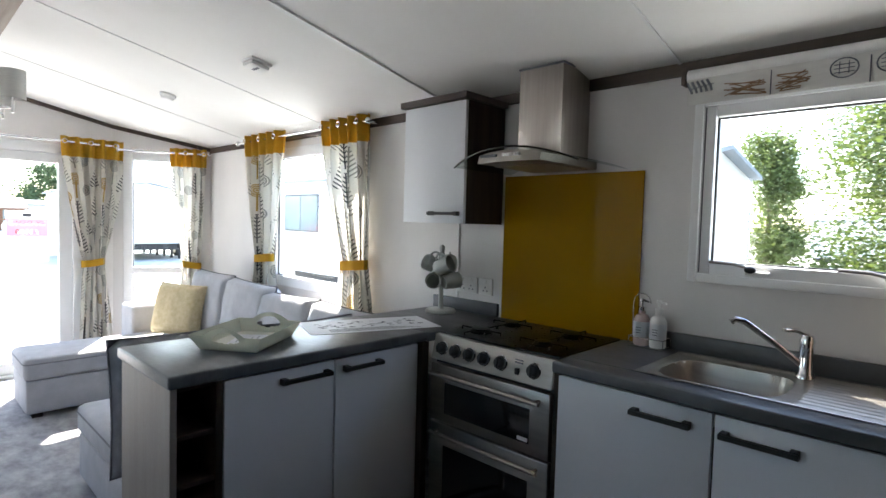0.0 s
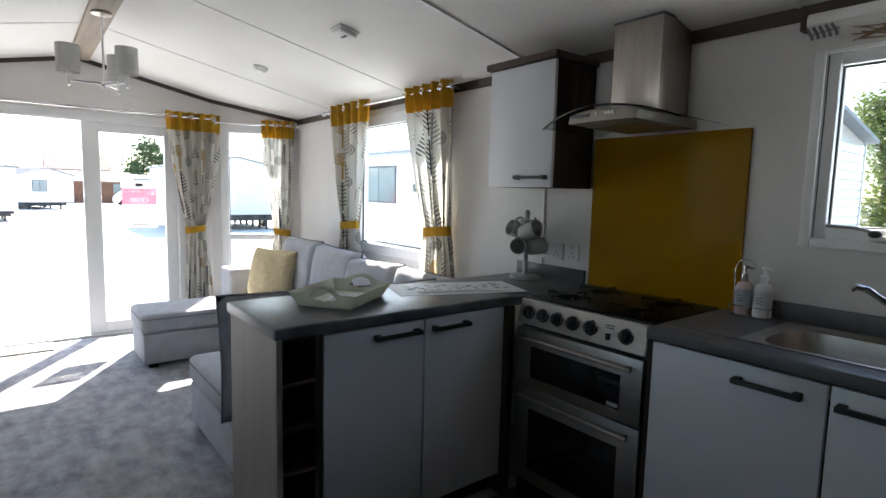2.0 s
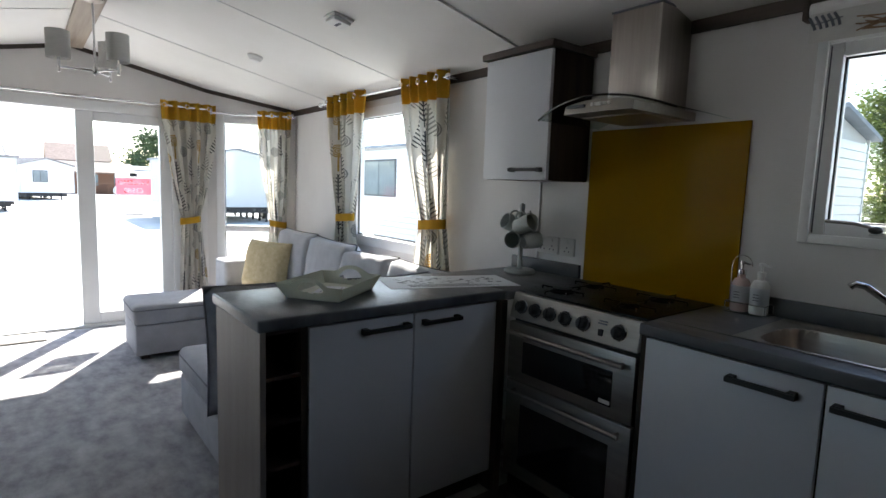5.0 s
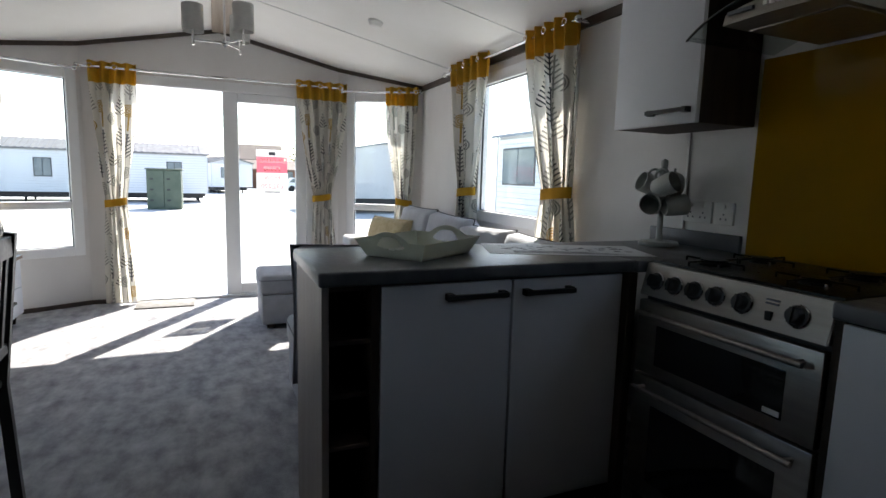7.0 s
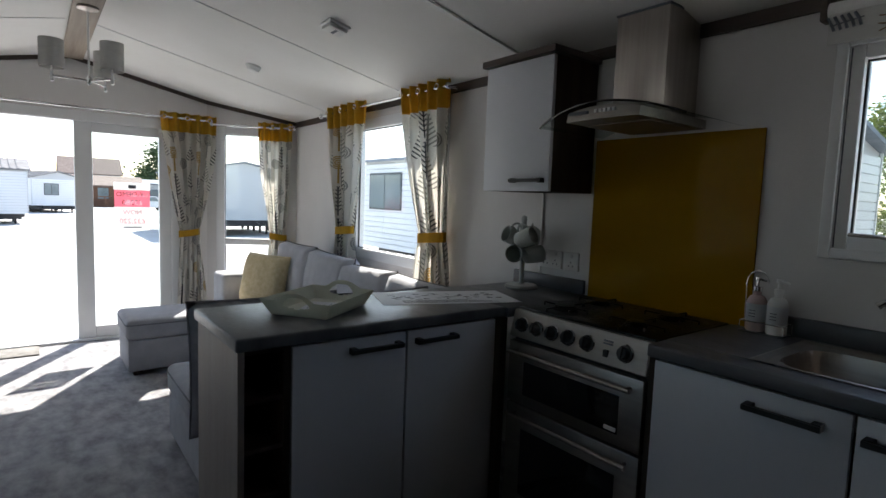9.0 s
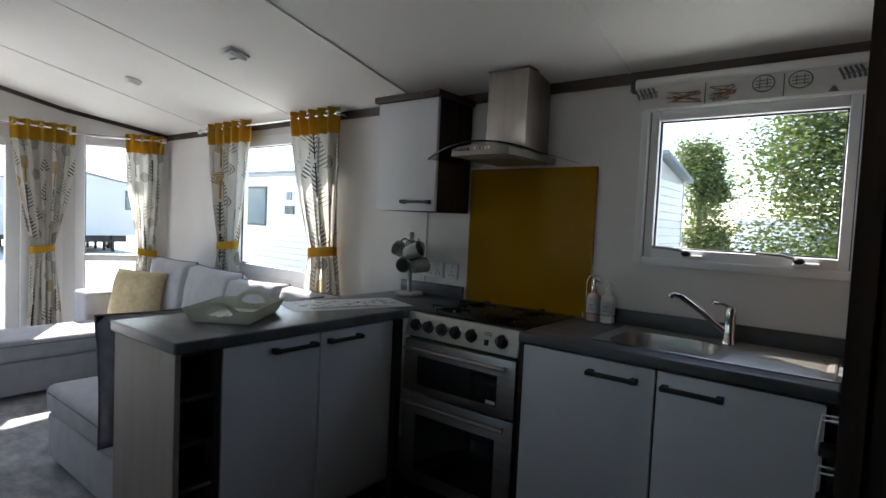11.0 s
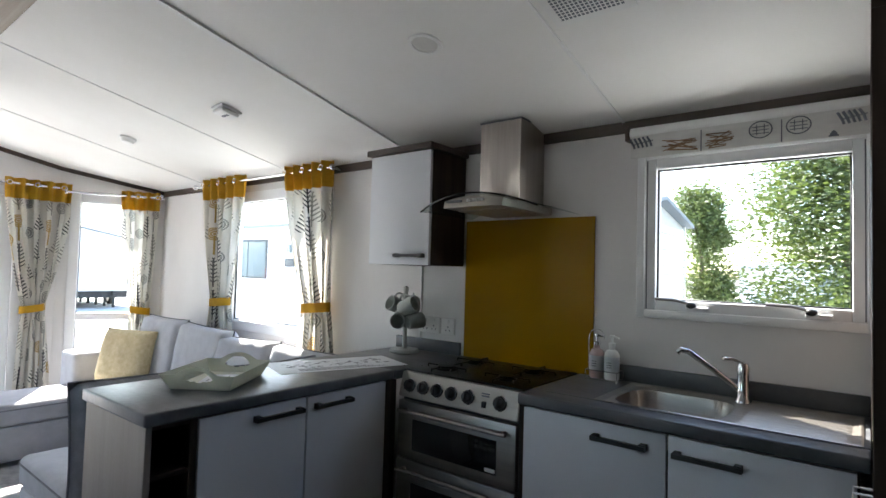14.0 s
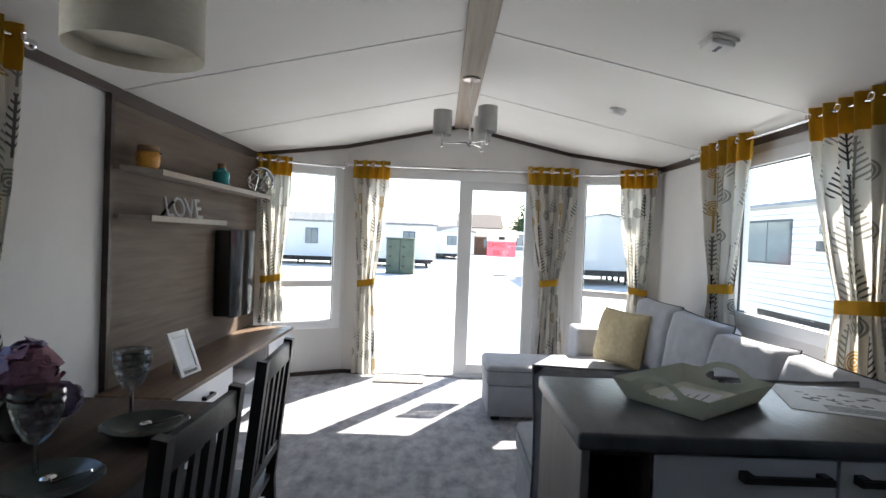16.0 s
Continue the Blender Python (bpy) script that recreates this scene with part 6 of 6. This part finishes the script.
part("lamp", rbox(-10.86, -10.70, 8.34, 8.396, 1.66, 1.86, 0.02, 2), M_OUTGLASS, pq)

def chalet(x, y, turn, w, d, h, label, wall, roof, rise=1.5):
    c = thing("chalet", label, "building", (0, 0, 0))
    bm = bmesh.new()
    box(bm, -w / 2, w / 2, -d / 2, d / 2, 0, h)
    prism(bm, [(-d / 2, h), (d / 2, h), (0, h + rise)], "x", -w / 2, w / 2)
    part("wall", bm, wall, c, smooth=None)
    bm = bmesh.new()
    for s in (-1, 1):
        prism(bm, [(0, h + rise), (s * (d / 2 + 0.3), h - 0.1), (s * (d / 2 + 0.3), h + 0.05), (0, h + rise + 0.15)], "x", -w / 2 - 0.3, w / 2 + 0.3)
    part("roof", bm, roof, c, smooth=None)
    for k in range(4):
        xx = -w / 2 + (k + 0.5) * w / 4
        part("window", rbox(xx - 0.5, xx + 0.5, -d / 2 - 0.04, -d / 2 + 0.02, 0.9, 2.1, 0.02, 1), M_OUTGLASS, c)
    for k in range(9):
        xx = -w / 2 + k * w / 8
        part("post", rbox(xx - 0.06, xx + 0.06, -d / 2 - 1.6, -d / 2 - 1.48, 0, 1.1, 0.01, 1), wall, c)
    part("handrail", rbox(-w / 2, w / 2, -d / 2 - 1.6, -d / 2 - 1.5, 1.101, 1.2, 0.01, 1), wall, c)
    c.matrix_basis = pose(x, y, GZ, 0, 0, turn)


chalet(-72, 5.5, 90, 10, 6, 2.3, "brown timber chalet with a veranda rail", M_TIMBER, M_ROOFB, 1.0)
chalet(-105, 8.0, 90, 8, 8, 4.2, "distant house with a brown tiled roof", M_SIDINGB, M_ROOFB, 2.6)
chalet(-78, 13.5, 90, 7, 6, 2.8, "distant blue-grey office cabin", M_SIDINGB, M_SLATEROOF, 0.4)

car = thing("parked_car", "small white hatchback parked across the yard", "car", (-60, 9.6, GZ))
bm = bmesh.new()
prism(bm, [(-1.9, 0.3), (1.9, 0.3), (1.95, 0.75), (1.3, 0.9), (0.7, 1.42), (-1.2, 1.45), (-1.85, 0.95), (-1.95, 0.6)], "x", -60.8, -59.2)
for v in bm.verts:
    v.co.y += 9.6
    v.co.z += GZ
bmesh.ops.bevel(bm, geom=bm.edges[:], offset=0.06, segments=2, affect="EDGES")
part("body", bm, M_CAR, car)
bm = bmesh.new()
prism(bm, [(1.1, 0.93), (0.65, 1.34), (-1.1, 1.36), (-1.5, 0.95)], "x", -60.82, -59.18)
for v in bm.verts:
    v.co.y += 9.6
    v.co.z += GZ
part("windows", bm, M_OUTGLASS, car)
for y in (-1.2, 1.2):
    for x in (-60.75, -59.25):
        bm = bmesh.new()
        tube(bm, (x - 0.1, 9.6 + y, GZ + 0.31), (x + 0.1, 9.6 + y, GZ + 0.31), 0.31, seg=18)
        part("wheel", bm, M_TYRE, car)


def tree(x, y, height, radius, trunk_h, label, leaves, size, mat, seed, lean=0.0, loose=0.17):
    r = random.Random(seed)
    t = thing("tree", label, "tree", (x, y, GZ))
    bm = bmesh.new()
    top = Vector((x + lean, y, GZ + height * 0.8))
    tube(bm, (x, y, GZ), top, radius * 0.07 + 0.03, 0.02, 8)
    tips = []
    for i in range(26):
        f = r.uniform(0.12, 0.95)
        a = r.uniform(0, 6.283)
        st = Vector((x, y, GZ)).lerp(top, f)
        out = radius * r.uniform(0.5, 1.0) * math.sin(math.pi * min(1, 0.18 + f * 0.78)) ** 0.6
        en = st + Vector((math.cos(a) * out, math.sin(a) * out, r.uniform(0.05, 0.3) * height * 0.5))
        tube(bm, st, en, 0.025, 0.006, 5)
        tips += [(st.lerp(en, 0.55), out), (en, out), (st.lerp(en, 0.85), out)]
    part("trunk", bm, M_BARK, t)
    verts, faces = [], []
    for i in range(leaves):
        c0, o = r.choice(tips)
        p = c0 + Vector((r.gauss(0, 1), r.gauss(0, 1), r.gauss(0, 1))) * radius * loose
        if p.z < GZ + trunk_h:
            continue
        s = size * r.uniform(0.6, 1.3)
        n_ = Vector((r.uniform(-1, 1), r.uniform(-1, 1), r.uniform(-0.2, 1))).normalized()
        q = n_.to_track_quat("Z", "Y")
        k = len(verts)
        for ux, uy, uz in ((-0.5, 0, 0), (0, -0.28, 0.08), (0.6, 0, 0), (0, 0.28, 0.08)):
            verts.append(p + q @ Vector((ux * s, uy * s, uz * s)))
        faces.append((k, k + 1, k + 2, k + 3))
    me = bpy.data.meshes.new("crown")
    me.from_pydata(verts, [], faces)
    me.materials.append(mat)
    cr = new("crown", me)
    cr.parent = t
    cr.location = -t.location
    return t


tree(-0.02, 10.6, 5.0, 1.45, 0.3, "leafy green tree outside the kitchen window", 44000, 0.075, M_LEAF, 3, loose=0.21)
tree(-3.15, 15.4, 5.2, 0.72, 0.3, "slim leafy tree outside the kitchen window", 17000, 0.085, M_LEAF, 5, loose=0.30)
tree(-1.5, 12.4, 1.5, 0.6, 0.1, "low green shrub by the fence", 6000, 0.09, M_LEAF, 8)
tree(-92, 16.5, 9.0, 4.5, 2.0, "distant dark green tree", 5000, 0.5, M_LEAFD, 11)
fn = thing("picket_fence", "low dark picket fence behind the shrubs", "fence", (-0.6, 14, GZ))
for k in range(34):
    part("picket", rbox(-2.6 + k * 0.14, -2.53 + k * 0.14, 13.2, 13.23, GZ, GZ + 1.15, 0.005, 1), M_TIMBER, fn)
for z in (0.3, 0.9):
    part("rail", rbox(-2.65, 2.2, 13.231, 13.26, GZ + z, GZ + z + 0.07, 0.005, 1), M_TIMBER, fn)
